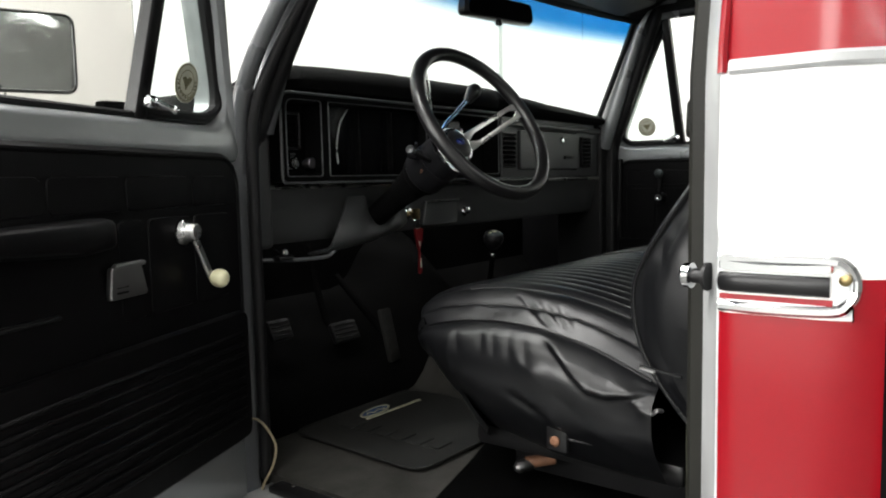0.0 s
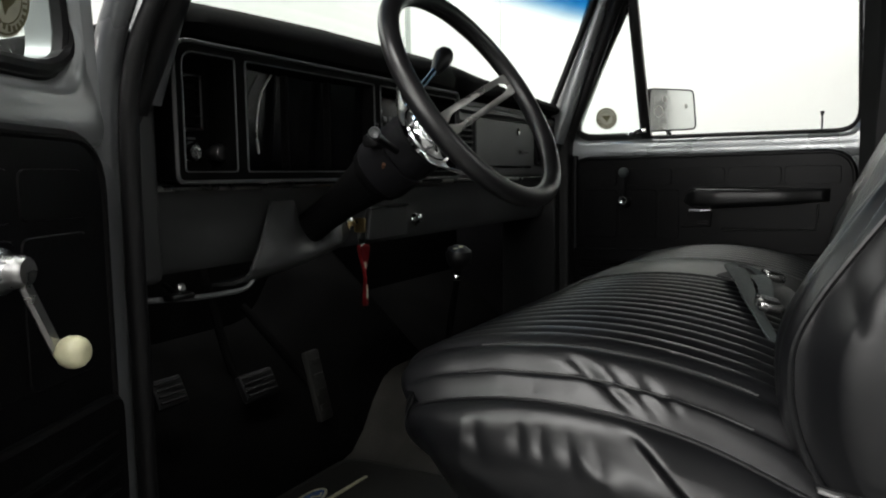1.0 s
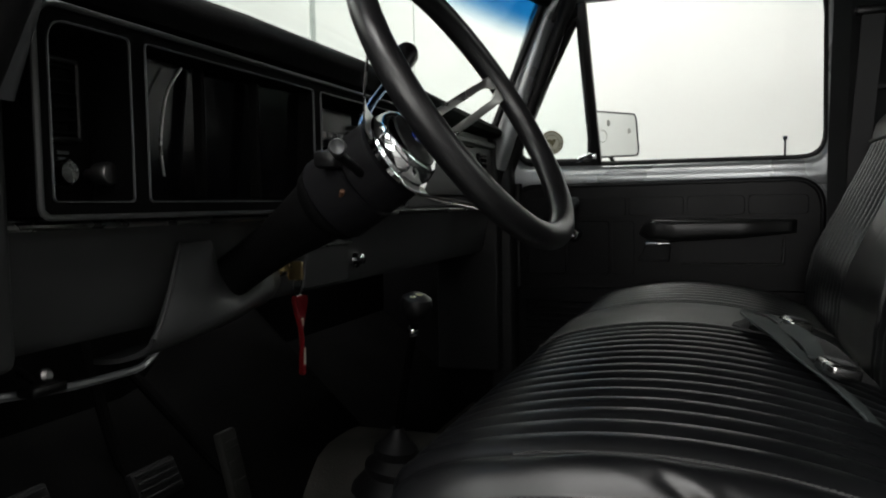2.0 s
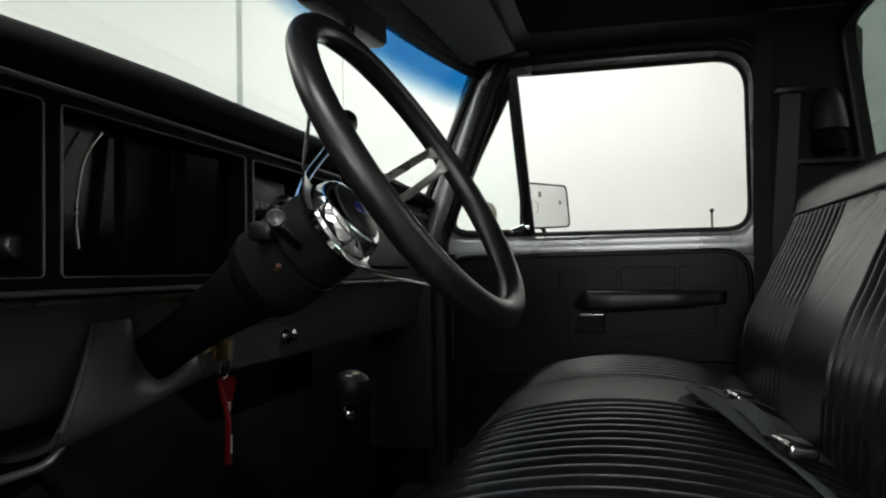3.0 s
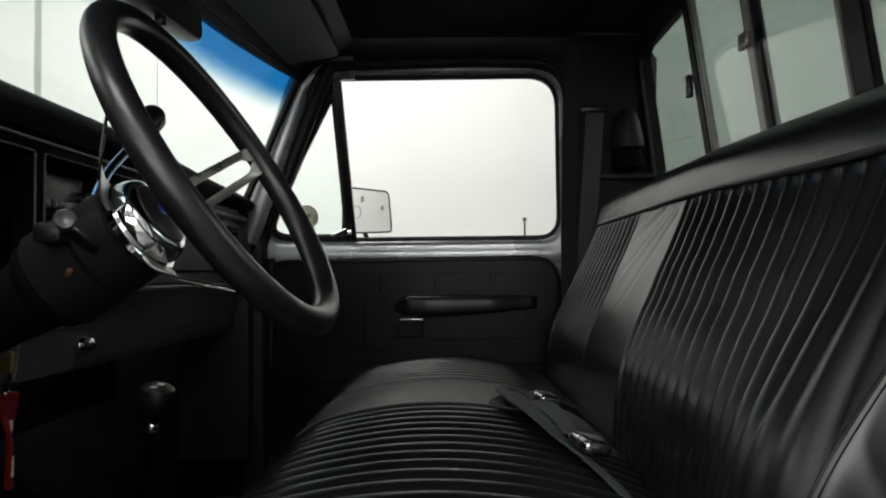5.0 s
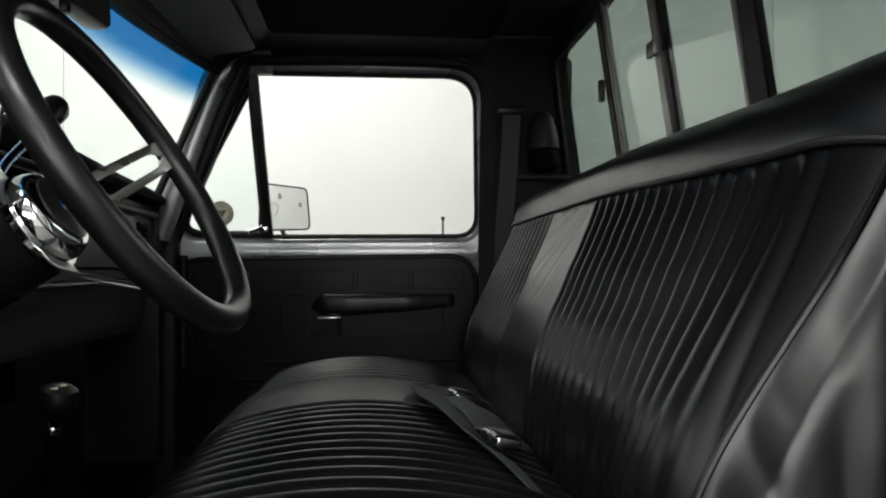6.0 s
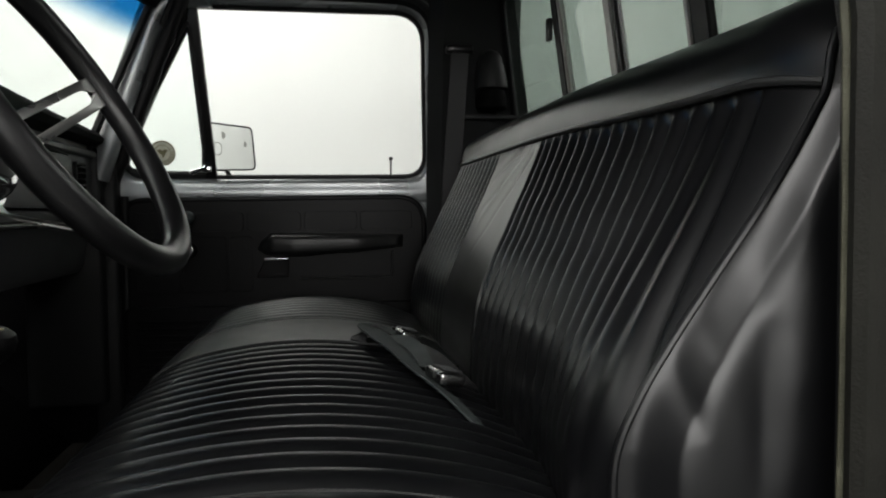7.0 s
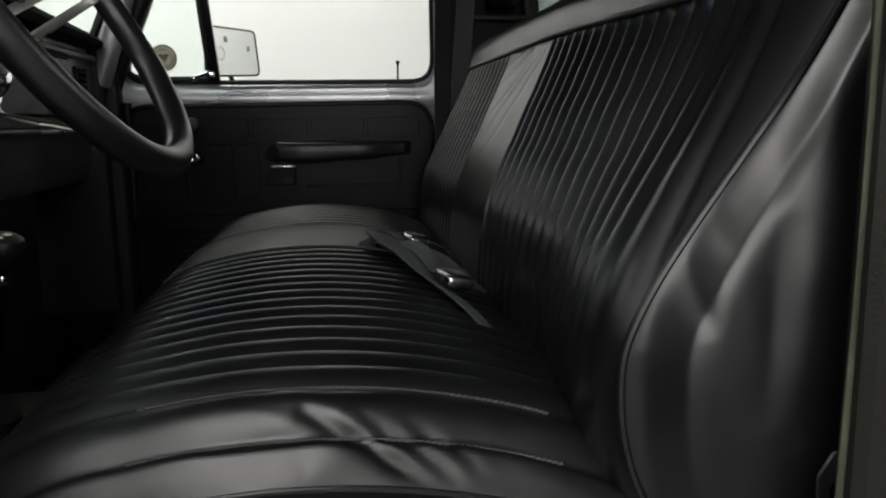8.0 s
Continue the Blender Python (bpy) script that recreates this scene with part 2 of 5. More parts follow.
def sweep(path, section, normal=None, closed=False, scale=None):
    """A section of (side, up) points along a path; up follows normal where it is given."""
    path = [Vector(p) for p in path]
    m = len(path)
    loops, up = [], None
    for i, p in enumerate(path):
        a = path[(i - 1) % m] if closed or i > 0 else p
        b = path[(i + 1) % m] if closed or i < m - 1 else p
        t = (b - a).normalized()
        if normal is not None:
            up = Vector(normal)
        elif up is None:
            up = t.orthogonal()
        up = (up - up.dot(t) * t).normalized()
        s = t.cross(up)
        k = scale[i] if scale else 1
        loops.append([p + s * (x * k) + up * (y * k) for x, y in section])
    return rings(loops, True, True, closed)


def circle(r, n=12, ry=None):
    return [(r * math.cos(2 * math.pi * k / n), (ry or r) * math.sin(2 * math.pi * k / n)) for k in range(n)]


def tube(path, r, n=10, closed=False, steps=5):
    return sweep(smooth_path(path, steps, closed), circle(r, n), None, closed)


def rect(w, h, c=0.25):
    x, y, d = w / 2, h / 2, min(w, h) * c
    return [(-x, -y + d), (-x + d, -y), (x - d, -y), (x, -y + d), (x, y - d), (x - d, y), (-x + d, y), (-x, y - d)]


def rounded(pts, r, n=6):
    """A closed outline in two dimensions with rounded corners; r may be one radius or one for each corner."""
    out, m = [], len(pts)
    for i in range(m):
        p, a, b = Vector(pts[i]), Vector(pts[i - 1]), Vector(pts[(i + 1) % m])
        ri = r[i] if isinstance(r, (list, tuple)) else r
        da, db = (a - p).normalized(), (b - p).normalized()
        half = math.acos(max(-1, min(1, da.dot(db)))) / 2
        d = min(ri / math.tan(half), (a - p).length * 0.48, (b - p).length * 0.48)
        s, e = p + da * d, p + db * d
        for k in range(n + 1):
            t = k / n
            out.append((1 - t) ** 2 * s + 2 * t * (1 - t) * p + t * t * e)
    return out


def slab(outline, f, t0, t1, bev=0.0):
    """A flat outline put into space by f(u, v, depth), between two depths."""
    loops = [[f(u, v, t0) for u, v in outline], [f(u, v, t1) for u, v in outline]]
    if bev:
        c = sum((Vector(p) for p in outline), Vector((0, 0))) / len(outline)
        sgn = 1 if t1 > t0 else -1

        def inset(k):
            return [c + (Vector(p) - c) * (1 - k / max(1e-6, (Vector(p) - c).length)) for p in outline]
        loops = [[f(u, v, t0) for u, v in inset(bev)], [f(u, v, t0 + sgn * bev) for u, v in outline], [f(u, v, t1 - sgn * bev) for u, v in outline], [f(u, v, t1) for u, v in inset(bev)]]
    return rings(loops)


def holed(outer, inner, f, t0, t1):
    """A plate with an opening: outer = (u0, u1, v0, v1), inner = closed outline, thickness between the depths."""
    u0, u1, v0, v1 = outer
    c = sum((Vector(p) for p in inner), Vector((0, 0))) / len(inner)
    big = []
    for p in inner:
        d = Vector(p) - c
        k = min((u1 - c.x) / d.x if d.x > 1e-9 else 1e9, (u0 - c.x) / d.x if d.x < -1e-9 else 1e9, (v1 - c.y) / d.y if d.y > 1e-9 else 1e9, (v0 - c.y) / d.y if d.y < -1e-9 else 1e9)
        big.append(c + d * k)
    for cu, cv in ((u0, v0), (u1, v0), (u1, v1), (u0, v1)):
        i = min(range(len(big)), key=lambda q: (big[q] - Vector((cu, cv))).length)
        big[i] = Vector((cu, cv))
    return rings([[f(*p, t0) for p in big], [f(*p, t1) for p in big], [f(*p, t1) for p in inner], [f(*p, t0) for p in inner]], True, False, True)


def grid(nu, nv, f, thick=0.0):
    """A sheet of nu x nv cells, f(i / nu, j / nv); with thickness it gets a back and rims."""
    bm = bmesh.new()
    vs = [[bm.verts.new(f(i / nu, j / nv)) for j in range(nv + 1)] for i in range(nu + 1)]
    for i in range(nu):
        for j in range(nv):
            bm.faces.new((vs[i][j], vs[i + 1][j], vs[i + 1][j + 1], vs[i][j + 1]))
    if thick:
        bm.normal_update()
        back = [[bm.verts.new(v.co - v.normal * thick) for v in row] for row in vs]
        for i in range(nu):
            for j in range(nv):
                bm.faces.new((back[i][j], back[i][j + 1], back[i + 1][j + 1], back[i + 1][j]))
        for i in range(nu):
            bm.faces.new((vs[i][0], back[i][0], back[i + 1][0], vs[i + 1][0]))
            bm.faces.new((vs[i][nv], vs[i + 1][nv], back[i + 1][nv], back[i][nv]))
        for j in range(nv):
            bm.faces.new((vs[0][j], vs[0][j + 1], back[0][j + 1], back[0][j]))
            bm.faces.new((vs[nu][j], back[nu][j], back[nu][j + 1], vs[nu][j + 1]))
    return bm


def ball(c, r, sx=1, sy=1, sz=1, n=14):
    bm = bmesh.new()
    bmesh.ops.create_uvsphere(bm, u_segments=n, v_segments=max(6, n // 2), radius=r)
    return moved(bm, Matrix.Translation(c) @ Matrix.Diagonal((sx, sy, sz, 1)))


def lerp(table, x):
    """Straight interpolation in a short table of (x, value)."""
    for (a, p), (b, q) in zip(table, table[1:]):
        if x <= b:
            t = max(0.0, min(1.0, (x - a) / (b - a)))
            t = t * t * (3 - 2 * t) * 0.5 + t * 0.5
            return p + (q - p) * t
    return table[-1][1]


XC = 0.905            # middle of the cab
FLOOR = 0.69          # cab floor above the ground
ROOF = 1.865          # headliner


# ---- the studio room ----
def xyz(u, v, d):
    return (u, v, d)


solo("ground", box(-4.6, 3.4, -5.6, 5.3, -0.1, 0.0, 0), CONCRETE, "pale smooth concrete studio floor under the truck", "floor", "", "structure")
solo("ceiling", box(-4.6, 3.4, -5.6, 5.3, 3.5, 3.6, 0), CEIL, "plain white studio ceiling", "ceiling", "", "structure")
w_side = solo("wall_east", box(3.22, 3.34, -5.6, 5.3, 0, 3.5, 0), SEAM, "white panelled studio wall beside the truck", "wall", "", "structure")
edges = (-5.6, -3.2, -1.6, 1.76, 2.33, 5.2)
for a, b in zip(edges, edges[1:]):
    part("panel", box(3.205, 3.219, a + (0.018 if a == 2.33 else 0.002), b - (0.018 if b == 2.33 else 0.002), 0.0, 3.498, 0.002, 1), WALL, w_side)
w_front = solo("wall_north", box(-4.6, 3.2, 5.2, 5.3, 0, 3.5, 0), SEAM, "panelled studio wall ahead of the truck", "wall", "", "structure")
for k, (a, b) in enumerate(((-4.6, -2.5), (-2.5, -0.9), (-0.9, 0.25), (0.25, 0.75), (0.75, 1.45), (1.45, 2.42))):
    part("panel", box(a + 0.006, b - 0.006, 5.17 - 0.01 * (k % 2), 5.198, 0.0, 3.498, 0.004, 1), WALL_BEIGE, w_front, "warm grey wall panel")
part("panel", box(2.43, 3.2, 5.16, 5.198, 0.0, 3.498, 0.004, 1), WALL, w_front, "white wall panel")
solo("wall_west", box(-4.6, -4.5, -5.5, 5.16, 0, 3.5, 0), WALL, "plain white studio wall", "wall", "", "structure")
solo("wall_south", box(-4.6, 3.2, -5.6, -5.5, 0, 3.5, 0), WALL_GREY, "plain dark grey studio wall", "wall", "", "structure")


# ---- doors ----
def passenger_side(u, w, z):
    return (1.775 - w, 0.90 - u, z)


HINGE, ALONG, INWARD = Vector((-0.03, 0.885)), Vector((-0.928, -0.372)), Vector((0.372, -0.928))


def driver_side(u, w, z):
    p = HINGE + ALONG * u + INWARD * w
    return (p.x, p.y, z)


def lean(z):
    """How far the side glass leans inwards at a height."""
    return 0.2 * max(0.0, z - 1.385)


def door(name, f, label, crank_turn, sticker_tint):
    d = thing(name, label, "door", f(0, 0, 0.62), "", "structure")
    inward = Vector(f(0, 1, 0)) - Vector(f(0, 0, 0))

    def W(bm):
        return warp(bm, f)
    part("shell", W(box(-0.015, 0.865, -0.095, 0.018, 0.60, 1.345, 0.012, 3)), GREY, d, "grey painted metal door shell")
    # pressed surround of the glass: belt rail and window frame in one, leaning inwards
    out = rounded([(-0.028, 1.310), (0.178, 1.852), (0.846, 1.852), (0.852, 1.310)], [0.02, 0.05, 0.10, 0.02], 10)
    inn = rounded([(0.002, 1.378), (0.212, 1.812), (0.806, 1.812), (0.820, 1.378)], [0.050, 0.02, 0.085, 0.062], 10)
    loops = []
    for k, w in ((0.0, -0.055), (0.0, 0.014), (0.03, 0.023), (0.10, 0.0265), (0.55, 0.0265), (0.68, 0.0235), (0.76, 0.0245), (0.88, 0.0215), (0.96, 0.012), (1.0, 0.002), (1.0, -0.04)):
        loops.append([f(p[0] + (q[0] - p[0]) * k, lean(p[1] + (q[1] - p[1]) * k) + w, p[1] + (q[1] - p[1]) * k) for p, q in zip(out, inn)])
    part("window_frame", rings(loops, True, False, True), GREY, d, "grey painted window frame and belt rail", 60)
    lip = rounded([(0.004, 1.381), (0.213, 1.809), (0.805, 1.809), (0.818, 1.381)], [0.05, 0.02, 0.083, 0.060])
    part("weather_strip", sweep([f(u, lean(z) + 0.002, z) for u, z in lip], rect(0.012, 0.018, 0.3), inward, True), RUBBER, d, "black rubber glass channel")
    post = part("vent_post", W(warp(box(-0.0135, 0.0135, -0.012, 0.014, 1.375, 1.808, 0.003, 1), lambda x, y, z: (0.2425 + x * (1 + 0.25 * (1.6 - z)) - 0.064 * (z - 1.38), y + lean(z), z))), BLACK, d, "black vent window post")
    vent = rounded([(-0.008, 1.389), (0.2075, 1.775), (0.2335, 1.389)], [0.055, 0.008, 0.012])
    part("vent_seal", sweep([f(u, lean(z) + 0.004, z) for u, z in vent], rect(0.016, 0.022, 0.3), inward, True), RUBBER, d)
    vg = part("vent_glass", slab(vent, lambda u, v, t: f(u, lean(v) + t, v), -0.002, 0.002), GLASS_VENT, d, "small triangular vent window, faintly green")
    vg.visible_shadow = False
    main = [(0.245, 1.366), (0.222, 1.812), (0.808, 1.812), (0.820, 1.366)]
    mg = part("glass", slab(rounded(main, [0.01, 0.03, 0.08, 0.05]), lambda u, v, t: f(u, lean(v) + t, v), -0.0025, 0.0025), GLASS_SIDE, d, "clear side glass")
    mg.visible_shadow = False
    # round sticker with ring and a winged shape
    c = (0.120, 1.444)
    st = part("sticker", slab([(c[0] + x, c[1] + y) for x, y in circle(0.033, 36)], lambda u, v, t: f(u, lean(v) + t, v), 0.0024, 0.0032), STICK, vg, sticker_tint)
    ring = sweep([f(c[0] + x, lean(c[1] + y) + 0.0036, c[1] + y) for x, y in circle(0.030, 36)], rect(0.0016, 0.0008), inward, True)
    ring2 = sweep([f(c[0] + x, lean(c[1] + y) + 0.0036, c[1] + y) for x, y in circle(0.0205, 36)], rect(0.0012, 0.0008), inward, True)
    for k in range(22):
        a = 2 * math.pi * k / 22
        add(ring, warp(box(-0.0016, 0.0016, 0.0033, 0.0040, -0.003, 0.003, 0), lambda x, y, z: f(c[0] + x * math.cos(a) + (0.0253 + z) * math.sin(a), lean(c[1]) + y, c[1] - x * math.sin(a) + (0.0253 + z) * math.cos(a))))
    wing = [(-0.014, 0.007), (-0.006, 0.010), (0.0, 0.006), (0.006, 0.010), (0.014, 0.007), (0.009, 0.001), (0.006, -0.004), (0.001, -0.013), (-0.002, -0.006), (-0.008, -0.001)]
    part("print", joined(ring, ring2, slab([(c[0] + x, c[1] + y) for x, y in wing], lambda u, v, t: f(u, lean(v) + t, v), 0.0033, 0.0040)), STICK_DARK, st, "dark olive printed ring and winged shape")
    # vent catch
    part("vent_catch", joined(W(box(0.222, 0.246, 0.012, 0.034, 1.392, 1.412, 0.005)), rod(f(0.232, 0.03, 1.405), f(0.20, 0.042, 1.392), 0.006, 0.005), ball(f(0.198, 0.043, 1.391), 0.007)), CHROME, post, "small chrome vent catch")
    pin = part("lock_pin", joined(rod(f(0.723, 0.0, 1.376), f(0.723, 0.002, 1.430), 0.0026), lathe(f(0.723, 0.002, 1.426), (0, 0, 1), [(0, 0.003), (0.003, 0.0058), (0.008, 0.0058), (0.010, 0.004)], 12)), BLACK, d, "black door lock pin")
    # black moulded card
    card = rounded([(0.016, 0.80), (0.016, 1.318), (0.808, 1.324), (0.808, 0.80)], [0.02, 0.06, 0.075, 0.02])
    pan = part("door_card", slab(card, lambda u, v, t: f(u, t, v), 0.022, 0.040, 0.006), PANEL, d, "black moulded plastic door card")
    part("card_edge", sweep([f(u, 0.036, z) for u, z in card], rect(0.016, 0.014, 0.45), inward, True), PANEL, pan)
    # embossed pads, in two rows
    for z0, z1, us in ((1.236, 1.286, (0.05, 0.165, 0.330, 0.480, 0.630, 0.780)), (1.075, 1.222, (0.05, 0.165, 0.285, 0.352))):
        for a, b in zip(us, us[1:]):
            part("pad", slab(rounded([(a + 0.004, z0), (a + 0.004, z1), (b - 0.004, z1), (b - 0.004, z0)], 0.012, 3), lambda u, v, t: f(u, t, v), 0.038, 0.0418, 0.0015), PANEL, pan)
    # arm rest: a rounded nose that swells out, then a long taper towards the lock
    def arm(i, j):
        u = 0.362 + 0.388 * i
        top = lerp([(0.362, 1.190), (0.374, 1.214), (0.398, 1.230), (0.45, 1.229), (0.60, 1.226), (0.75, 1.222)], u)
        low = lerp([(0.362, 1.184), (0.39, 1.172), (0.45, 1.168), (0.60, 1.176), (0.75, 1.188)], u)
        out = lerp([(0.362, 0.004), (0.374, 0.034), (0.40, 0.060), (0.46, 0.066), (0.62, 0.056), (0.735, 0.036), (0.75, 0.004)], u)
        if crank_turn > 90:
            low, out = low + 0.014, out * 0.72
        a = math.pi * j
        sx = math.copysign(abs(math.cos(a)) ** 0.42, math.cos(a))
        return f(u, 0.036 + out * math.sin(a) ** 0.48, (top + low) / 2 + (top - low) / 2 * sx)
    # One arm rest in two blacks: the lit passenger one lighter, the driver's darker
    part("arm_rest", grid(48, 20, arm), GLOSS_PANEL if crank_turn < 90 else PANEL, d, "black padded arm rest with a rounded nose", 60)
    pocket = [(0.47, 1.106), (0.60, 1.1065), (0.706, 1.108), (0.716, 1.113), (0.719, 1.125), (0.721, 1.178)]
    part("pull_recess", sweep(smooth_path([f(u, 0.043, z) for u, z in pocket], 4), rect(0.007, 0.010, 0.4), inward), GLOSS_PANEL, pan)
    hu = 0.0 if crank_turn < 90 else -0.060
    plate = rounded([(0.356 + hu, 1.112), (0.380 + hu, 1.160), (0.444 + hu, 1.160), (0.440 + hu, 1.112)], 0.006, 3)
    # Same handle on both doors; the passenger's is blackened because less light reaches it
    hd = part("door_handle", slab(plate, lambda u, v, t: f(u, t + 0.25 * max(0.0, v - 1.13), v), 0.040, 0.050, 0.002), STEEL if crank_turn > 90 else BLACK, d, "worn chrome inside door handle" if crank_turn > 90 else "inside door handle plate, darkened as the less lit one")
    part("lip", W(box(0.379 + hu, 0.443 + hu, 0.054, 0.064, 1.158, 1.165, 0.0025)), STEEL, hd, "bright chrome upper edge")
    for k in range(4):
        part("ridge", W(box(0.405 + hu, 0.430 + hu, 0.050, 0.0525, 1.120 + 0.008 * k, 1.123 + 0.008 * k, 0.0006, 1)), BLACK, hd)
    # lower kick section with long ribs
    low = rounded([(0.022, 0.805), (0.022, 1.040), (0.812, 1.040), (0.812, 0.805)], 0.018, 4)
    lp = part("kick_panel", slab(low, lambda u, v, t: f(u, t, v), 0.036, 0.058, 0.008), PANEL, d, "ribbed black lower door panel")
    for k in range(9):
        part("rib", W(box(0.05, 0.785, 0.056, 0.064, 0.845 + 0.019 * k, 0.853 + 0.019 * k, 0.003, 1)), PANEL, lp)
    # window crank
    pv = (0.195, 1.196) if crank_turn > 90 else (0.186, 1.187)
    a, u2 = Vector(f(pv[0], 0.04, pv[1])), math.radians(crank_turn)
    e = (pv[0] + 0.088 * math.sin(u2), pv[1] + 0.088 * math.cos(u2))
    cr = part("window_crank", joined(lathe(a, inward, [(0, 0.020), (0.006, 0.021), (0.012, 0.016), (0.024, 0.0155), (0.030, 0.012)], 24), sweep([f(pv[0] + (e[0] - pv[0]) * k / 6, 0.060 + 0.008 * k / 6, pv[1] + (e[1] - pv[1]) * k / 6) for k in range(7)], rect(0.015 if crank_turn > 90 else 0.010, 0.007, 0.4), inward)), STEEL if crank_turn > 90 else BLACK, d, "chrome window crank" if crank_turn > 90 else "black window crank")
    if crank_turn < 90:
        part("hub_cap", lathe(Vector(a) + inward * 0.026, inward, [(0, 0.0165), (0.004, 0.0165), (0.008, 0.0135), (0.009, 0.006), (0.0075, 0.003)], 20), CHROME, cr, "chrome crank centre")
    part("knob", lathe(f(e[0], 0.066, e[1]), inward, [(0, 0.006), (0.004, 0.009), (0.007, 0.0125), (0.013, 0.0152), (0.020, 0.0155), (0.026, 0.0135), (0.030, 0.0095), (0.031, 0.004)], 24), IVORY if crank_turn > 90 else BELT, cr, "ivory plastic crank knob" if crank_turn > 90 else "dull crank knob")
    return d


d1 = door("door_1", driver_side, "driver's door standing wide open, grey metal with black card", 205, "round olive sticker on the vent glass")
d2 = door("door_2", passenger_side, "closed passenger door, grey metal with black moulded card", 4, "round pale green sticker on the vent glass")


def wing_mirror(f, label, cu=0.262, cw=-0.285, cz=1.482, a=0.56, b=0.83):
    m = thing("side_mirror", label, "mirror", f(cu, cw, cz - 0.08), "side mirrors")

    def g(u, v, t):
        return f(cu + u * a - t * b, cw - b * u - t * a, cz + v)
    out = rounded([(-0.106, -0.072), (-0.100, 0.068), (0.096, 0.070), (0.112, -0.060)] if f is passenger_side else [(-0.098, -0.070), (-0.098, 0.070), (0.098, 0.070), (0.098, -0.070)], 0.020)
    part("housing", slab([(u * 1.04, v * 1.04) for u, v in out], g, 0.002, 0.022, 0.004), BLACK, m, "black mirror housing")
    part("mirror_glass", slab(out, g, -0.001, 0.004), MIRROR, m, "spotted mirror glass")
    if f is passenger_side:
        face = Vector(g(0, 0, -1)) - Vector(g(0, 0, 0))
        part("water_mark", sweep([g(-0.062 + x, -0.006 + y, -0.0016) for x, y in circle(0.019, 24)], rect(0.0028, 0.0008), face, True), SPOT, m, "dried ring mark on the mirror")
        for u, v, r in ((-0.036, 0.036, 0.008), (0.062, 0.016, 0.007)):
            part("water_mark", slab([(u + x * (1 + 0.35 * math.sin(3 * k)), v + y) for k, (x, y) in enumerate(circle(r, 12, r * 1.3))], g, -0.0012, -0.0020), SPOT, m, "dried spot on the mirror")
    part("rim", sweep([g(u, v, 0.0) for u, v in out], rect(0.005, 0.008, 0.3), Vector(f(0, 1, 0)) - Vector(f(0, 0, 0)), True), BLACK, m, "black mirror rim")
    part("bracket", tube([g(0.0, -0.055, 0.03), f(0.262, cw, cz - 0.10), f(0.262, -0.18, 1.372), f(0.262, -0.08, 1.36)], 0.007, 8), BLACK, m, "black mirror arm")
    return m


wing_mirror(passenger_side, "black-rimmed side mirror with spotted glass outside the passenger door")
wing_mirror(driver_side, "black-rimmed side mirror outside the open driver's door", 0.130, -0.327, 1.518, 0.75, 0.656)


# ---- cab structure ----
def xz(y0):
    return lambda u, v, t: (u, y0 + t, v)


def hump(x, y):
    """Height of the floor with its transmission tunnel and the rise to the firewall."""
    k = math.exp(-((x - XC) / 0.17) ** 4) * (0.05 + 0.10 * max(0, min(1, (y - 0.2) / 0.6)))
    rise = max(0.0, y - 1.02) * 0.95
    return FLOOR + k + rise


solo("floor", grid(40, 40, lambda i, j: (0.045 + 1.70 * i, -0.17 + 1.19 * j, hump(0.045 + 1.70 * i, -0.17 + 1.19 * j)), 0.02), CARPET, "dark worn floor covering of the cab with a tunnel", "floor", "", "structure")
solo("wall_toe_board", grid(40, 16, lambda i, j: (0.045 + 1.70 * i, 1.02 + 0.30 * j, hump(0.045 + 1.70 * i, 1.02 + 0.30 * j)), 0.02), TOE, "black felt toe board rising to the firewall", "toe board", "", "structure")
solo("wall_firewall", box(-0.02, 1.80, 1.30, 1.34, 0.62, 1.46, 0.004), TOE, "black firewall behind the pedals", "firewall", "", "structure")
for s, nm in ((-1, "driver"), (1, "passenger")):
    x = XC + s * 0.83
    k = solo("wall_kick_" + nm, box(min(x, x + s * 0.05), max(x, x + s * 0.05), 0.905, 1.30, 0.60, 1.46, 0.006), PANEL, "black kick panel ahead of the door", "kick panel", "", "structure")

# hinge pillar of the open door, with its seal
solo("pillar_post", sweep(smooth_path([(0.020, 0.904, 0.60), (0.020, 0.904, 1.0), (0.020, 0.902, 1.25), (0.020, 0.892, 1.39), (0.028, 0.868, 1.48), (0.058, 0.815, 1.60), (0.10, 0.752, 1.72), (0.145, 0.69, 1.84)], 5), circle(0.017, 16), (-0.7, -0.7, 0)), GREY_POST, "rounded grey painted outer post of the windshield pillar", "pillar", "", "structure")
solo("pillar_hinge", joined(box(-0.030, 0.034, 0.884, 0.95, 0.58, 1.30, 0.012, 3), box(-0.06, 0.0, 0.90, 0.95, 0.58, 1.30, 0.01, 3)), GREY_POST, "grey hinge pillar of the open door, coloured darker for its shade", "pillar", "", "structure")
solo("trim_hinge_seal", tube([(0.028, 0.866, 0.69), (0.028, 0.866, 1.0), (0.028, 0.866, 1.30), (0.036, 0.857, 1.42), (0.070, 0.824, 1.53), (0.118, 0.767, 1.66), (0.166, 0.70, 1.80)], 0.0115, 12), RUBBER, "black rubber door seal on the hinge pillar", "seal", "", "structure")
solo("trim_hinge_seal", tube([(1.735, 0.874, 0.69), (1.735, 0.874, 1.0), (1.733, 0.872, 1.33)], 0.010, 10), RUBBER, "black rubber door seal on the passenger pillar", "seal", "", "structure")
solo("pillar_hinge_passenger", box(1.705, 1.80, 0.885, 0.95, 0.58, 1.44, 0.012, 3), GREY_TRIM, "grey hinge pillar on the passenger side, darkened for shade", "pillar", "", "structure")

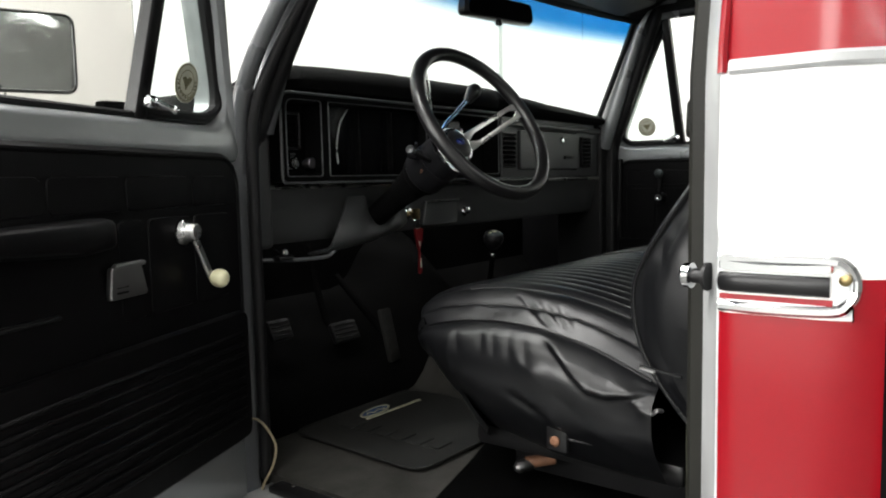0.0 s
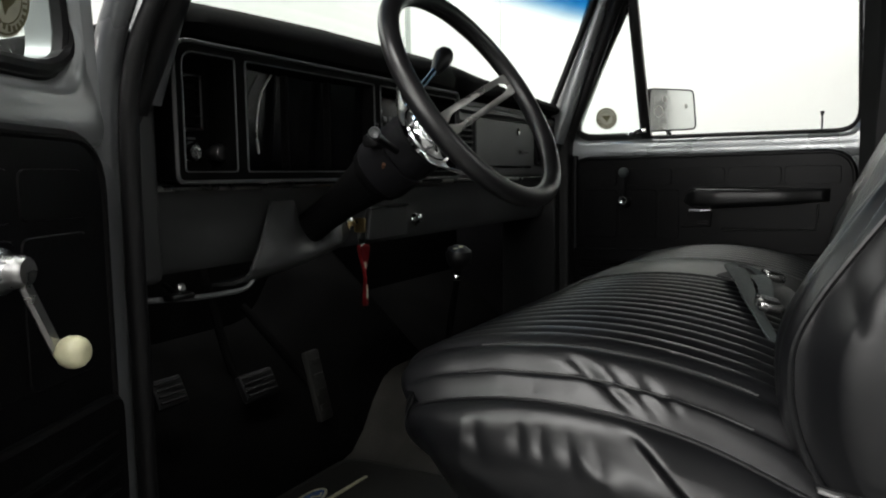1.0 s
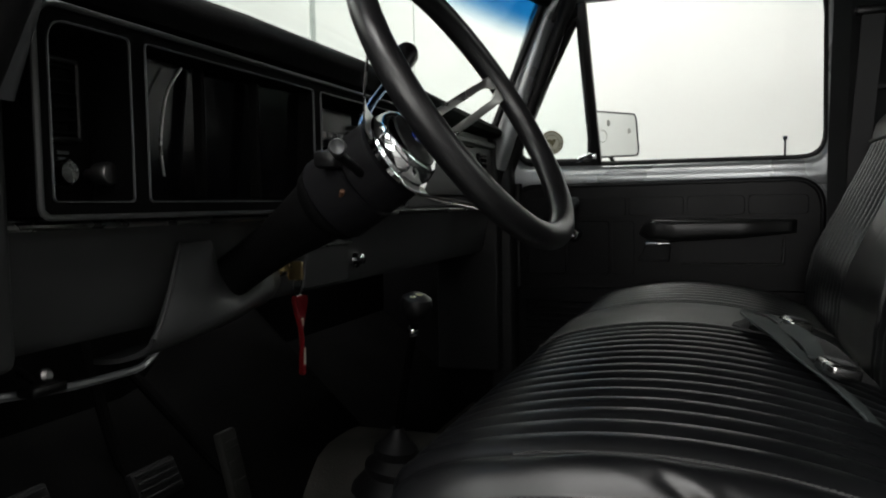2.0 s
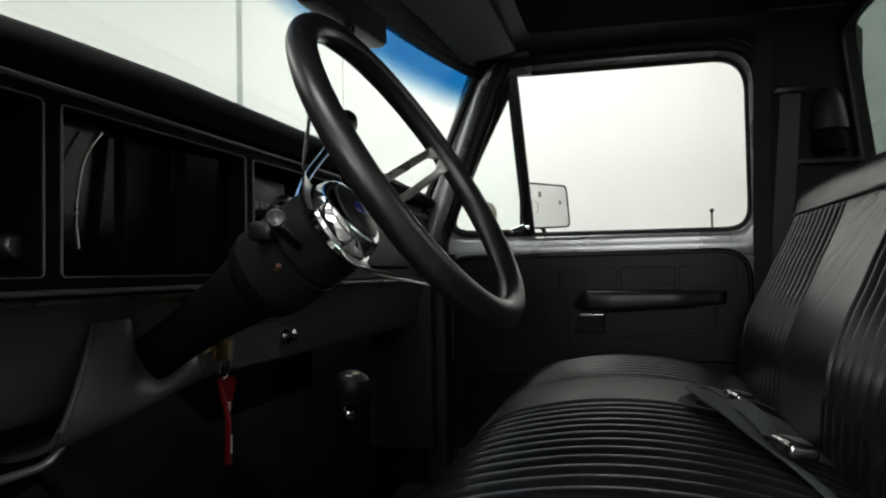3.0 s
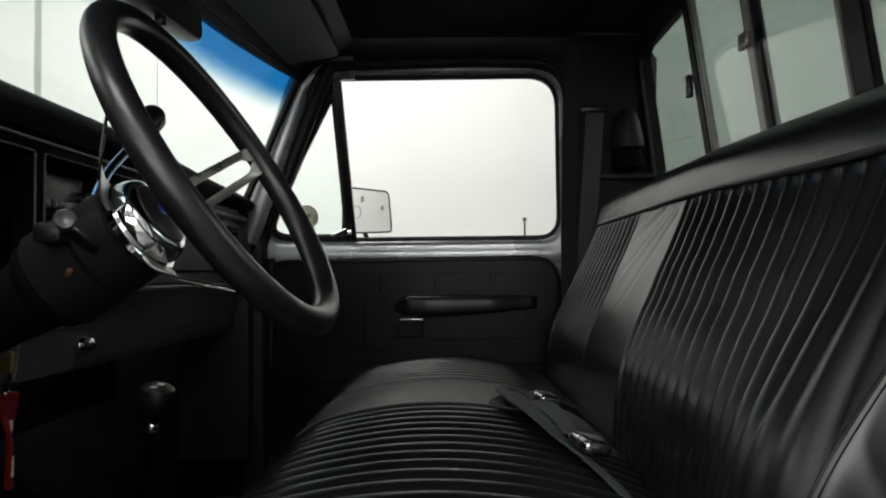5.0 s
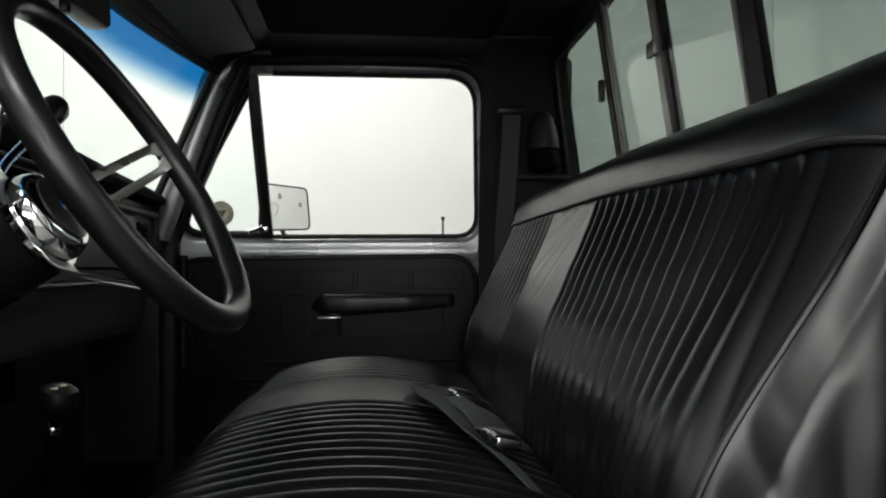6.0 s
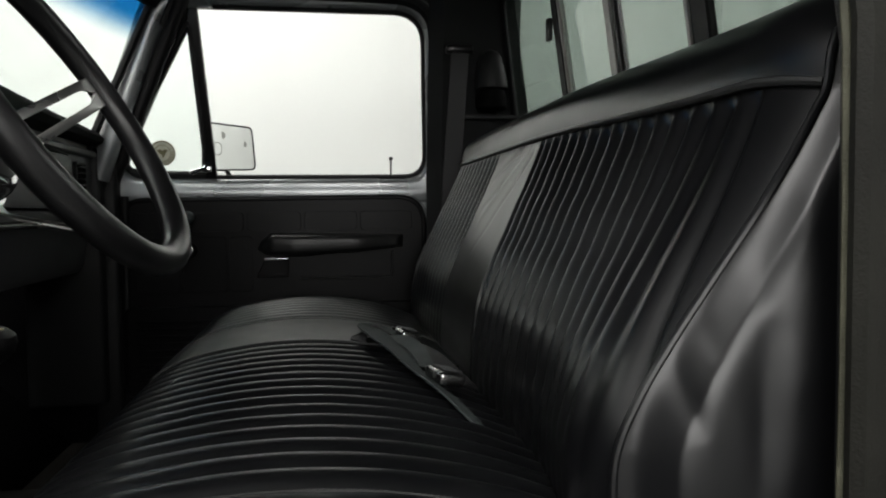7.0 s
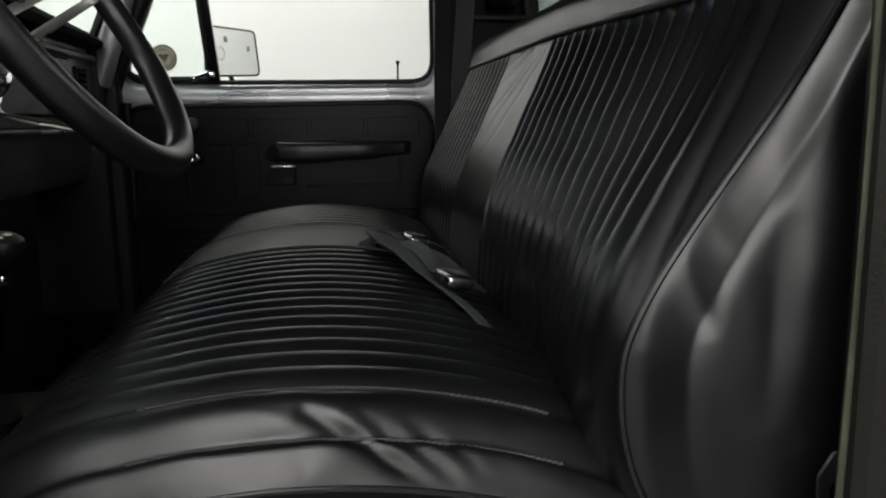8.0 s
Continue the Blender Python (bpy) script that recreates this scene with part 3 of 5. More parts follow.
# sill
solo("sill_driver", joined(box(-0.07, 0.09, -0.02, 0.885, 0.60, 0.668, 0.012, 3), box(-0.07, -0.02, -0.02, 0.885, 0.55, 0.64, 0.01, 2)), JAMB, "pale grey painted door sill of the open door", "sill", "", "structure")
solo("sill_passenger", box(1.72, 1.86, -0.02, 0.885, 0.55, 0.668, 0.012, 3), GREY, "grey painted door sill under the passenger door", "sill", "", "structure")
sp = thing("scuff_plate", "black sill plate held by bright screws on the door sill", "sill plate", (0.05, 0.45, 0.668))
part("plate", box(0.012, 0.088, 0.04, 0.845, 0.666, 0.682, 0.005), BLACK, sp, "black sill plate")
for y in (0.10, 0.33, 0.56, 0.80):
    part("screw", lathe((0.04, y, 0.681), (0, 0, 1), [(0, 0.006), (0.002, 0.006), (0.0035, 0.003)], 12), CHROME, sp, "bright screw head")


# front pillars beside the windshield
def wind(x, v):
    """A place on the windshield: across x, up v from 0 to 1."""
    b = 1 - ((x - XC) / 0.76) ** 2
    return Vector((XC + (x - XC) * (1 - 0.03 * v), (0.965 + 0.125 * b) * (1 - v) + (0.782 + 0.108 * b) * v, 1.40 + 0.405 * v + 0.008 * b * v))


for s, nm in ((-1, "driver"), (1, "passenger")):
    pts = [wind(XC + s * 0.775, v) + Vector((s * 0.030, -0.032 + 0.030 * v, 0)) for v in (-0.05, 0.25, 0.5, 0.75, 0.96)]
    top = pts[-1]
    pts += [top + Vector((-s * 0.004, -0.035, 0.038)), top + Vector((-s * 0.010, -0.085, 0.055)), top + Vector((-s * 0.014, -0.15, 0.058))]
    # Same paint on both pillars: the feet and driver's side are darkened for shade
    solo("pillar_foot_" + nm, sweep(smooth_path([Vector((XC + s * (0.868 if s > 0 else 0.872), 0.915, 1.20)), Vector((XC + s * (0.852 if s > 0 else 0.862), 0.918, 1.30)), pts[0]], 4), rect(0.058, 0.066, 0.32) if s > 0 else rect(0.034, 0.040, 0.35), (s * 0.75, -0.66, 0)), GREY_TRIM, "grey foot of the windshield pillar, darkened for its shade", "pillar", "", "structure")
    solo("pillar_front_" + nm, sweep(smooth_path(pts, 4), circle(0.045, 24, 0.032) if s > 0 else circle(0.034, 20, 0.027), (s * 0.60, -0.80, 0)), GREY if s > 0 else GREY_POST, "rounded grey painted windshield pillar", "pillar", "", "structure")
    edge = [(0.012, 1.36), (0.06, 1.47), (0.12, 1.605), (0.18, 1.74), (0.222, 1.835)]
    solo("trim_pillar_seal_" + nm, sweep(smooth_path([(XC + s * (0.836 - lean(z)), 0.90 - u + 0.018, z) for u, z in edge], 4), circle(0.019, 12), (s, 0, 0)), RUBBER, "black rubber door seal along the windshield pillar", "seal", "", "structure")
    solo("trim_windshield_" + nm, sweep(smooth_path([wind(XC + s * 0.752, v) + Vector((0, -0.012, 0)) for v in (0, 0.3, 0.6, 1.0)], 4), rect(0.02, 0.018, 0.3), (0, -1, 0)), RUBBER, "black rubber windshield seal", "seal", "", "structure")
ws = solo("window_1", grid(30, 12, lambda i, j: wind(XC + (i - 0.5) * 1.52, j * 1.02 - 0.02), 0.005), GLASS_FRONT, "curved windshield with a blue shade band along its top", "windshield", "", "structure")
ws.visible_shadow = False


# header above the windshield and roof
def header(i, j):
    x = XC + (i - 0.5) * 1.58
    p = wind(x, 1.0)
    prof = ((p.y + 0.035, p.z + 0.012), (p.y - 0.004, p.z - 0.010), (p.y - 0.028, p.z - 0.004), (p.y - 0.05, p.z + 0.022), (0.67, 1.858), (0.62, 1.875))
    t = j * 5
    k = min(4, int(t))
    a, b = prof[k], prof[k + 1]
    return (x, a[0] + (b[0] - a[0]) * (t - k), a[1] + (b[1] - a[1]) * (t - k))


solo("trim_header", grid(30, 10, header, 0.012), GREY_TRIM, "grey header panel over the windshield, darkened for shade", "header", "", "structure")
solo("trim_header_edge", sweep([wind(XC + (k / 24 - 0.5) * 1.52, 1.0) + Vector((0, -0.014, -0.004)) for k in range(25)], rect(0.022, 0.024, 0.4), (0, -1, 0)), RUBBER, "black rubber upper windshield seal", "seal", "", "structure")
solo("roof", grid(20, 16, lambda i, j: (-0.0 + 1.81 * i, -0.16 + 1.0 * j, 1.885 + 0.035 * math.sin(math.pi * i) * (0.4 + 0.6 * math.sin(math.pi * min(1, j + 0.1)))), 0.014), GREY_TRIM, "grey metal cab roof, darkened for the shade inside", "roof", "", "structure")
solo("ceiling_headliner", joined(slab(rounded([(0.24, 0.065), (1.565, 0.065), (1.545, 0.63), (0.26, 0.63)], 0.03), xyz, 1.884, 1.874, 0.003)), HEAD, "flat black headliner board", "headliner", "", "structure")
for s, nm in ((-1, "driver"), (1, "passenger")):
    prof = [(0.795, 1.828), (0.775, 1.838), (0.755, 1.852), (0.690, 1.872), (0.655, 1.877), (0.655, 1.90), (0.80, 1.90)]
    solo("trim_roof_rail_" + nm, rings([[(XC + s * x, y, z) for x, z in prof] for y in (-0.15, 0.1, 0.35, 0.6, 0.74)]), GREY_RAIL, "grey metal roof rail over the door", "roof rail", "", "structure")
    if s > 0:
        run = [(0.150, 1.752), (0.176, 1.806), (0.200, 1.828), (0.26, 1.834), (0.5, 1.838), (0.70, 1.836), (0.775, 1.826), (0.816, 1.795), (0.832, 1.74), (0.838, 1.6), (0.842, 1.45), (0.842, 1.36)]
        solo("trim_roof_seal_" + nm, sweep(smooth_path([passenger_side(u, lean(z) + 0.036, z) for u, z in run], 5), rect(0.030, 0.022, 0.4), (-1, 0, 0)), RUBBER, "wide black rubber seal round the passenger door frame", "seal", "", "structure")
    else:
        solo("trim_roof_seal_" + nm, tube([(XC + s * 0.785, -0.02, 1.834), (XC + s * 0.785, 0.3, 1.836), (XC + s * 0.785, 0.66, 1.834), (XC + s * 0.80, 0.72, 1.80)], 0.010, 8), RUBBER, "black rubber door seal under the roof rail", "seal", "", "structure")

# rear wall and its sliding window
wr = lambda z: -0.155 + 0.14 * (z - 1.50)
solo("wall_rear", box(-0.02, 1.83, -0.215, -0.165, 0.58, 1.470, 0.004), GREY_TRIM, "grey rear cab wall behind the seat, darkened for shade", "wall", "", "structure")
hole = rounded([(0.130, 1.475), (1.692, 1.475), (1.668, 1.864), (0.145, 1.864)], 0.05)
solo("wall_rear_upper", holed((-0.02, 1.83, 1.447, 1.92), hole, lambda u, v, t: (u, wr(v) + t, v), -0.045, -0.008), GREY_TRIM, "grey rear cab wall round the window, darkened for shade", "wall", "", "structure")
win = thing("window_2", "rear sliding window with four green-tinted panes in black frame", "rear window", (XC, -0.16, 1.475), "", "structure")
part("window_frame", sweep([(u, wr(v) - 0.006, v) for u, v in hole], rect(0.050, 0.012, 0.3), (0, 1, 0), True), RUBBER, win, "wide black rubber surround")
inner = rounded([(0.158, 1.50), (1.662, 1.50), (1.634, 1.841), (0.172, 1.841)], 0.035)
part("inner_frame", sweep([(u, wr(v) - 0.002, v) for u, v in inner], rect(0.016, 0.010, 0.3), (0, 1, 0), True), RUBBER, win)
for x0, x1 in ((0.182, 0.635), (0.64, 0.93), (0.935, 1.215), (1.22, 1.658)):
    near = 0.62 <= x0 < 1.2
    g = part("pane", slab(rounded([(x0, 1.49), (x1, 1.49), (x1, 1.838), (x0, 1.838)], 0.02), lambda u, v, t: (u, wr(v) + t, v), -0.008 + 0.006 * near, -0.004 + 0.006 * near), GLASS_REAR, win, "green-tinted pane")
    g.visible_shadow = False
for x, w, m in ((0.640, 0.046, RUBBER), (0.950, 0.030, ALU), (0.919, 0.018, RUBBER), (1.226, 0.034, RUBBER), (1.198, 0.014, ALU), (0.674, 0.012, ALU)):
    part("mullion", sweep([(x, wr(z) - 0.002, z) for z in (1.48, 1.6, 1.7, 1.842)], rect(w, 0.014, 0.2), (0, 1, 0)), m, win, "grey aluminium window bar" if m is ALU else "black window bar")
lt = part("latch", box(0.936, 0.974, wr(1.67) + 0.006, wr(1.67) + 0.016, 1.660, 1.688, 0.003), ALU, win, "grey sliding window latch")
part("thumb_tab", box(0.893, 0.925, wr(1.67) + 0.004, wr(1.67) + 0.007, 1.660, 1.690, 0.001, 1), GLASS_REAR, lt, "clear plastic thumb tab")
part("catch", box(1.238, 1.256, wr(1.66) + 0.008, wr(1.66) + 0.020, 1.645, 1.692, 0.003), BLACK, win, "black catch block")



# rear quarter on both sides, and the lock pillar of the open door
def quarter(s, nm):
    def pts(z):
        if s > 0:
            return [(XC + x - lean(z) * k, y) for x, k, y in ((0.815, 1, 0.085), (0.785, 1, 0.05), (0.800, 0.75, -0.06), (0.815, 0.6, -0.145), (0.90, 0.6, -0.19), (0.92, 0.6, -0.02))]
        return [(XC - x + lean(z), y) for x, y in ((0.815, 0.03), (0.775, 0.02), (0.77, -0.10), (0.745, -0.165), (0.83, -0.19), (0.84, -0.02))]
    return solo("pillar_rear_" + nm, rings([[(x, y, z) for x, y in pts(z)] for z in (0.58, 0.9, 1.2, 1.385, 1.5, 1.6, 1.7, 1.8, 1.87)]), GREY_TRIM, "grey inner lock pillar behind the door, darkened for shade", "pillar", "", "structure")


quarter(1, "passenger")
quarter(-1, "driver")
solo("trim_quarter_seam", joined(box(1.652, 1.664, -0.155, 0.03, 1.528, 1.540, 0.003), box(1.672, 1.686, -0.150, 0.04, 1.765, 1.773, 0.003)), GREY_TRIM, "pressed seams of the rear corner panel", "trim", "", "structure")
bc = thing("belt_cover", "dark grey bell-shaped belt retractor cover on the rear pillar", "belt cover", (1.63, -0.078, 1.555))
part("hood", lathe((1.634, -0.078, 1.600), (0, 0.02, 1), [(0, 0.034), (0.004, 0.043), (0.018, 0.043), (0.05, 0.038), (0.085, 0.030), (0.10, 0.020), (0.105, 0.008)], 28), GREY_TRIM, bc, "dark grey moulded hood")
# Solid black body stands for the shade in the hollow below the hood
part("mouth", lathe((1.634, -0.078, 1.548), (0, 0.02, 1), [(0, 0.030), (0.006, 0.040), (0.03, 0.041), (0.050, 0.036), (0.056, 0.02)], 28), PAD, bc, "black body for the shaded hollow underneath")
b2 = thing("shoulder_belt", "black shoulder belt hanging down the passenger pillar", "seat belt", (1.66, 0.02, 1.0))
part("webbing", sweep([(1.612, 0.008, 1.70), (1.618, 0.012, 1.62), (1.640, 0.018, 1.50), (1.660, 0.025, 1.38), (1.668, 0.028, 1.2), (1.668, 0.03, 1.0)], rect(0.047, 0.003, 0.3), (-1, 0, 0)), BELT_DARK, b2, "black webbing")
part("anchor", joined(box(1.60, 1.635, -0.025, 0.045, 1.692, 1.712, 0.006), rod((1.625, 0.008, 1.70), (1.66, 0.008, 1.71), 0.011)), BLACK, b2, "black belt guide")

# lock pillar of the open door: jamb, seal and outer skin
def jamb_lean(z):
    return 0.19 * max(0.0, z - 1.40)


JZ = (0.60, 0.8, 1.0, 1.2, 1.40, 1.5, 1.6, 1.7, 1.8, 1.86)
jam = [(-0.062, -0.052), (-0.058, -0.041), (-0.048, -0.036), (-0.010, -0.018), (0.030, 0.002), (0.060, 0.016), (0.075, 0.012), (0.075, -0.19), (-0.030, -0.19), (-0.048, -0.10)]
solo("pillar_lock", rings([[(x + jamb_lean(z) - (0.012 * math.sin(math.pi * max(0, min(1, (z - 0.6) / 0.85))) if x < -0.055 and y > -0.1 else 0.0), y, z) for x, y in jam] for z in [0.60 + 0.0525 * k for k in range(25)]]), JAMB, "pale grey painted lock pillar of the open door", "pillar", "", "structure")
solo("trim_lock_seal", sweep([(0.086 + jamb_lean(z), 0.026, z) for z in JZ], rect(0.018, 0.036, 0.35), (0, 1, 0)), WELT, "faded olive grey door seal on the lock pillar", "seal", "", "structure")
solo("trim_lock_welt", sweep([(0.094 + jamb_lean(z), 0.039 + 0.002 * math.sin(9 * z), z) for z in np.linspace(0.62, 1.86, 40)], rect(0.007, 0.014, 0.4), (0, 1, 0)), WELT_EDGE, "olive grey edge welt along the door seal", "seal", "", "structure")


def skin(z):
    """Outer skin of the cab corner across y at a height: it bows out and turns in at the back."""
    bow = 0.010 * math.sin(math.pi * max(0, min(1, (z - 0.6) / 0.85))) - jamb_lean(z)
    out = []
    for k in range(13):
        y = -0.046 - 0.158 * k / 12
        turn = max(0.0, (-0.135 - y) / 0.069)
        nose = max(0.0, (y + 0.056) / 0.010)
        q = max(0.0, min(1.0, (z - 1.192) / 0.026))
        out.append((-0.074 - bow - 0.010 * q * q * (3 - 2 * q) + 0.026 * turn ** 2 + 0.006 * nose ** 2, y, z))
    return out


def skin_sheet(z0, z1, n=8):
    rows = [skin(z0 + (z1 - z0) * k / n) for k in range(n + 1)]
    return grid(n, 12, lambda i, j: rows[round(i * n)][round(j * 12)], -0.012)


corner = thing("cab_corner", "red and white two-tone cab corner with bright mouldings", "cab corner", (-0.07, -0.12, 0.6))
part("lower_skin", skin_sheet(0.60, 1.122, 12), RED, corner, "glossy red lower paint")
part("white_skin", skin_sheet(1.122, 1.381, 40), WHITE, corner, "glossy white middle paint")
part("upper_skin", skin_sheet(1.381, 1.86, 8), RED, corner, "glossy red upper paint")
part("red_tail", warp(skin_sheet(1.1215, 1.164, 3), lambda x, y, z: (x - 0.0012, min(y, -0.178), z)), RED, corner, "red paint beside the moulding")


def on_skin(y, z, out):
    row = skin(z)
    t = max(0.0, min(11.999, (-0.046 - y) / 0.158 * 12))
    k = int(t)
    return (row[k][0] + (row[k + 1][0] - row[k][0]) * (t - k) - out, y, z)


path = [(-0.047, 1.181), (-0.10, 1.182), (-0.155, 1.182), (-0.170, 1.178), (-0.178, 1.165), (-0.178, 1.150), (-0.172, 1.138), (-0.158, 1.131), (-0.10, 1.129), (-0.047, 1.129)]
md = part("moulding", sweep(smooth_path([on_skin(y, z, 0.003) for y, z in path], 4), rect(0.012, 0.008, 0.4), (-1, 0, 0)), CHROME, corner, "bright looped side moulding")
part("moulding_cap", slab(rounded([(-0.047, 1.169), (-0.047, 1.187), (-0.160, 1.187), (-0.160, 1.169)], 0.004, 3), lambda u, v, t: on_skin(u, v, t), 0.001, 0.0065, 0.002), CHROME, md)
part("insert", sweep([on_skin(-0.048 - 0.0109 * k, 1.156, 0.0035) for k in range(11)], circle(0.0105, 14, 0.0045), (-1, 0, 0)), BLACK, md, "dark grey moulding insert")
part("red_stripe", slab(rounded([(-0.048, 1.137), (-0.048, 1.143), (-0.16, 1.143), (-0.16, 1.137)], 0.001, 2), lambda u, v, t: on_skin(u, v, t), 0.001, 0.005), RED, md, "red line inside the moulding")
part("clip", joined(lathe(on_skin(-0.171, 1.164, 0.006), (-1, 0, 0), [(0, 0.006), (0.004, 0.006), (0.006, 0.003)], 12)), BRASS, md, "brass moulding clip")
part("upper_moulding", sweep([on_skin(-0.058 - 0.014 * k, 1.383, 0.004) for k in range(11)], rect(0.015, 0.010, 0.35), (-1, 0, 0)), JAMB, corner, "pale grey upper moulding")
part("upright_moulding", sweep([on_skin(-0.049, 1.378 + 0.03 * k, 0.004) for k in range(15)], rect(0.010, 0.010, 0.35), (-1, 0, 0)), RED, corner, "red drip moulding")
bed = thing("truck_bed", "glossy red front corner of the truck bed behind the cab", "truck bed", (-0.07, -0.5, 0.6))
part("side_panel", joined(box(-0.082, -0.03, -0.9, -0.222, 0.60, 1.165, 0.012, 3)), RED, bed, "glossy red bed side")
part("upper_panel", joined(box(-0.082, -0.03, -0.9, -0.222, 1.169, 1.38, 0.012, 3)), WHITE, bed, "white bed side band")
part("front_panel", box(-0.03, 1.84, -0.262, -0.23, 0.60, 1.38, 0.01, 2), RED, bed, "red bed front")
part("floor_panel", box(-0.03, 1.84, -0.9, -0.262, 0.62, 0.66, 0.004, 1), RED, bed, "red bed floor")
part("far_panel", box(1.84, 1.892, -0.9, -0.222, 0.60, 1.38, 0.012, 3), RED, bed, "glossy red far bed side")
solo("cab_corner", box(1.862, 1.884, -0.2, -0.045, 0.60, 1.40, 0.008), RED, "red passenger-side cab corner", "cab corner")
st = thing("door_striker", "bright door striker bolt on the lock pillar", "striker", (0.0, 0.0, 1.15))
part("bolt", joined(lathe((-0.012, -0.014, 1.15), (0.1, 1, 0), [(0, 0.017), (0.004, 0.017), (0.006, 0.009), (0.020, 0.009)], 20)), BLACK, st, "black striker shank")
part("head", lathe((-0.010, 0.005, 1.15), (0.1, 1, 0), [(0, 0.011), (0.002, 0.0155), (0.010, 0.0155), (0.014, 0.011)], 20), CHROME, st, "bright striker head")

# ---- dashboard ----
dash = thing("dashboard", "black padded dashboard with grey metal lower panel", "dashboard", (XC, 1.0, 1.14))
sec = [(0.957, 1.457), (0.957, 1.276), (0.935, 1.268), (0.930, 1.258), (0.938, 1.248), (0.952, 1.20), (0.960, 1.152), (0.972, 1.140), (0.99, 1.138), (1.12, 1.16), (1.14, 1.45)]
part("lower_panel", rings([[(x, y, z) for y, z in sec] for x in (0.085, 0.5, 0.9, 1.3, 1.715)]), GREY_DASH, dash, "grey painted metal dash panel")
padsec = [(0.915, 1.458), (0.900, 1.466), (0.896, 1.482), (0.905, 1.498), (0.935, 1.511), (1.0, 1.512), (1.07, 1.49), (1.10, 1.455), (0.96, 1.452)]


def pad_loop(x):
    e = max(0.0, (0.20 - x) / 0.085, (x - 1.64) / 0.085)
    k = max(0.0, 1 - e * e) ** 0.5 if e < 1 else 0.0
    d = 0.012 * math.exp(-((x - 0.97) / 0.02) ** 2)
    return [(x, y + (0.06 * (1 - k) if y < 0.95 else 0) + d * (y < 0.93), 1.452 + (z - 1.452) * (0.35 + 0.65 * k) * lerp([(0.1, 1.1), (0.45, 1.34), (0.95, 1.34), (1.3, 0.95), (1.72, 0.62)], x)) for y, z in padsec]


part("crash_pad", rings([pad_loop(x) for x in (0.117, 0.125, 0.14, 0.16, 0.18, 0.20, 0.3, 0.5, 0.7, 0.9, 0.94, 0.96, 0.97, 0.98, 1.0, 1.1, 1.3, 1.5, 1.64, 1.66, 1.68, 1.70, 1.715, 1.724)]), PAD, dash, "black padded dash top")
# instrument surround with three deep cells
cells = ((0.132, 0.253), (0.253, 0.620), (0.620, 0.955))
bz = part("bezel", joined(*[holed((a, b, 1.272, 1.456), rounded([(a + 0.013, 1.286), (a + 0.013, 1.442), (b - 0.013, 1.442), (b - 0.013, 1.286)], [0.006, 0.02 if k == 0 else 0.006, 0.006, 0.006]), xz(0.0), 0.898, 0.955) for k, (a, b) in enumerate(cells)]), PAD, dash, "black instrument surround")
outer = rounded([(0.128, 1.270), (0.128, 1.458), (0.958, 1.458), (0.958, 1.270)], [0.012, 0.03, 0.012, 0.012])
part("trim_line", sweep([(u, 0.8965, v) for u, v in outer], rect(0.0055, 0.006, 0.3), (0, -1, 0), True), GREY_DASH, bz, "dull silver outline")
for k, (a, b) in enumerate(cells):
    lp = rounded([(a + 0.011, 1.284), (a + 0.011, 1.444), (b - 0.011, 1.444), (b - 0.011, 1.284)], [0.006, 0.022 if k == 0 else 0.006, 0.006, 0.006])
    part("trim_line", sweep([(u, 0.8972, v) for u, v in lp], rect(0.0014, 0.003, 0.3), (0, -1, 0), True), DULL, bz, "thin silver outline")
    part("backing", box(a + 0.004, b - 0.004, 0.948, 0.956, 1.275, 1.453, 0), PAD, bz)
# left vent, knobs
vt = part("air_vent", sweep([(u, 0.944, v) for u, v in rounded([(0.150, 1.345), (0.150, 1.420), (0.218, 1.420), (0.218, 1.345)], 0.004, 3)], rect(0.005, 0.012, 0.3), (0, -1, 0), True), BLACK, dash, "black dash air vent")
for k in range(6):
    part("slat", box(0.152, 0.216, 0.940, 0.950, 1.350 + 0.0125 * k, 1.3525 + 0.0125 * k, 0.0005, 1), PAD, vt)
part("marking", joined(box(0.196, 0.210, 0.9465, 0.948, 1.331, 1.334, 0), box(0.196, 0.206, 0.9465, 0.948, 1.326, 1.328, 0)), DULL, dash, "small pale marking")
for x in (0.183, 0.246 - 0.012):
    part("knob", lathe((x, 0.948, 1.312), (0, -1, 0), [(0, 0.006), (0.012, 0.006), (0.013, 0.0115), (0.026, 0.0125), (0.030, 0.010), (0.030, 0.004)], 20), STEEL, dash, "clear-capped bright dash knob")
# gauges behind a smoked lens
gl = part("gauge_lens", grid(24, 6, lambda i, j: (0.266 + 0.340 * i, 0.925 + 0.018 * math.cos(math.pi * (i - 0.5) * 0.9) - 0.008 * j, 1.287 + 0.154 * j), 0.002), SMOKED, dash, "dark glossy gauge lens")
for x in (0.378, 0.492):
    part("rib", box(x, x + 0.006, 0.915, 0.93, 1.288, 1.438, 0.002, 1), PAD, gl)
for x in (0.32, 0.435, 0.55):
    part("needle", warp(box(-0.001, 0.001, 0.945, 0.947, 0, 0.05, 0), lambda a, b, c: (x + a + 0.35 * c, b, 1.30 + c)), DULL, gl)
# Steel arc drawn in for the bright reflection of the curved lens
part("lens_glint", tube([(0.346, 0.918, 1.434), (0.322, 0.918, 1.406), (0.310, 0.917, 1.372), (0.306, 0.917, 1.340), (0.310, 0.917, 1.312)], 0.0016, 8), STEEL, gl, "thin bright arc for the lens reflection")
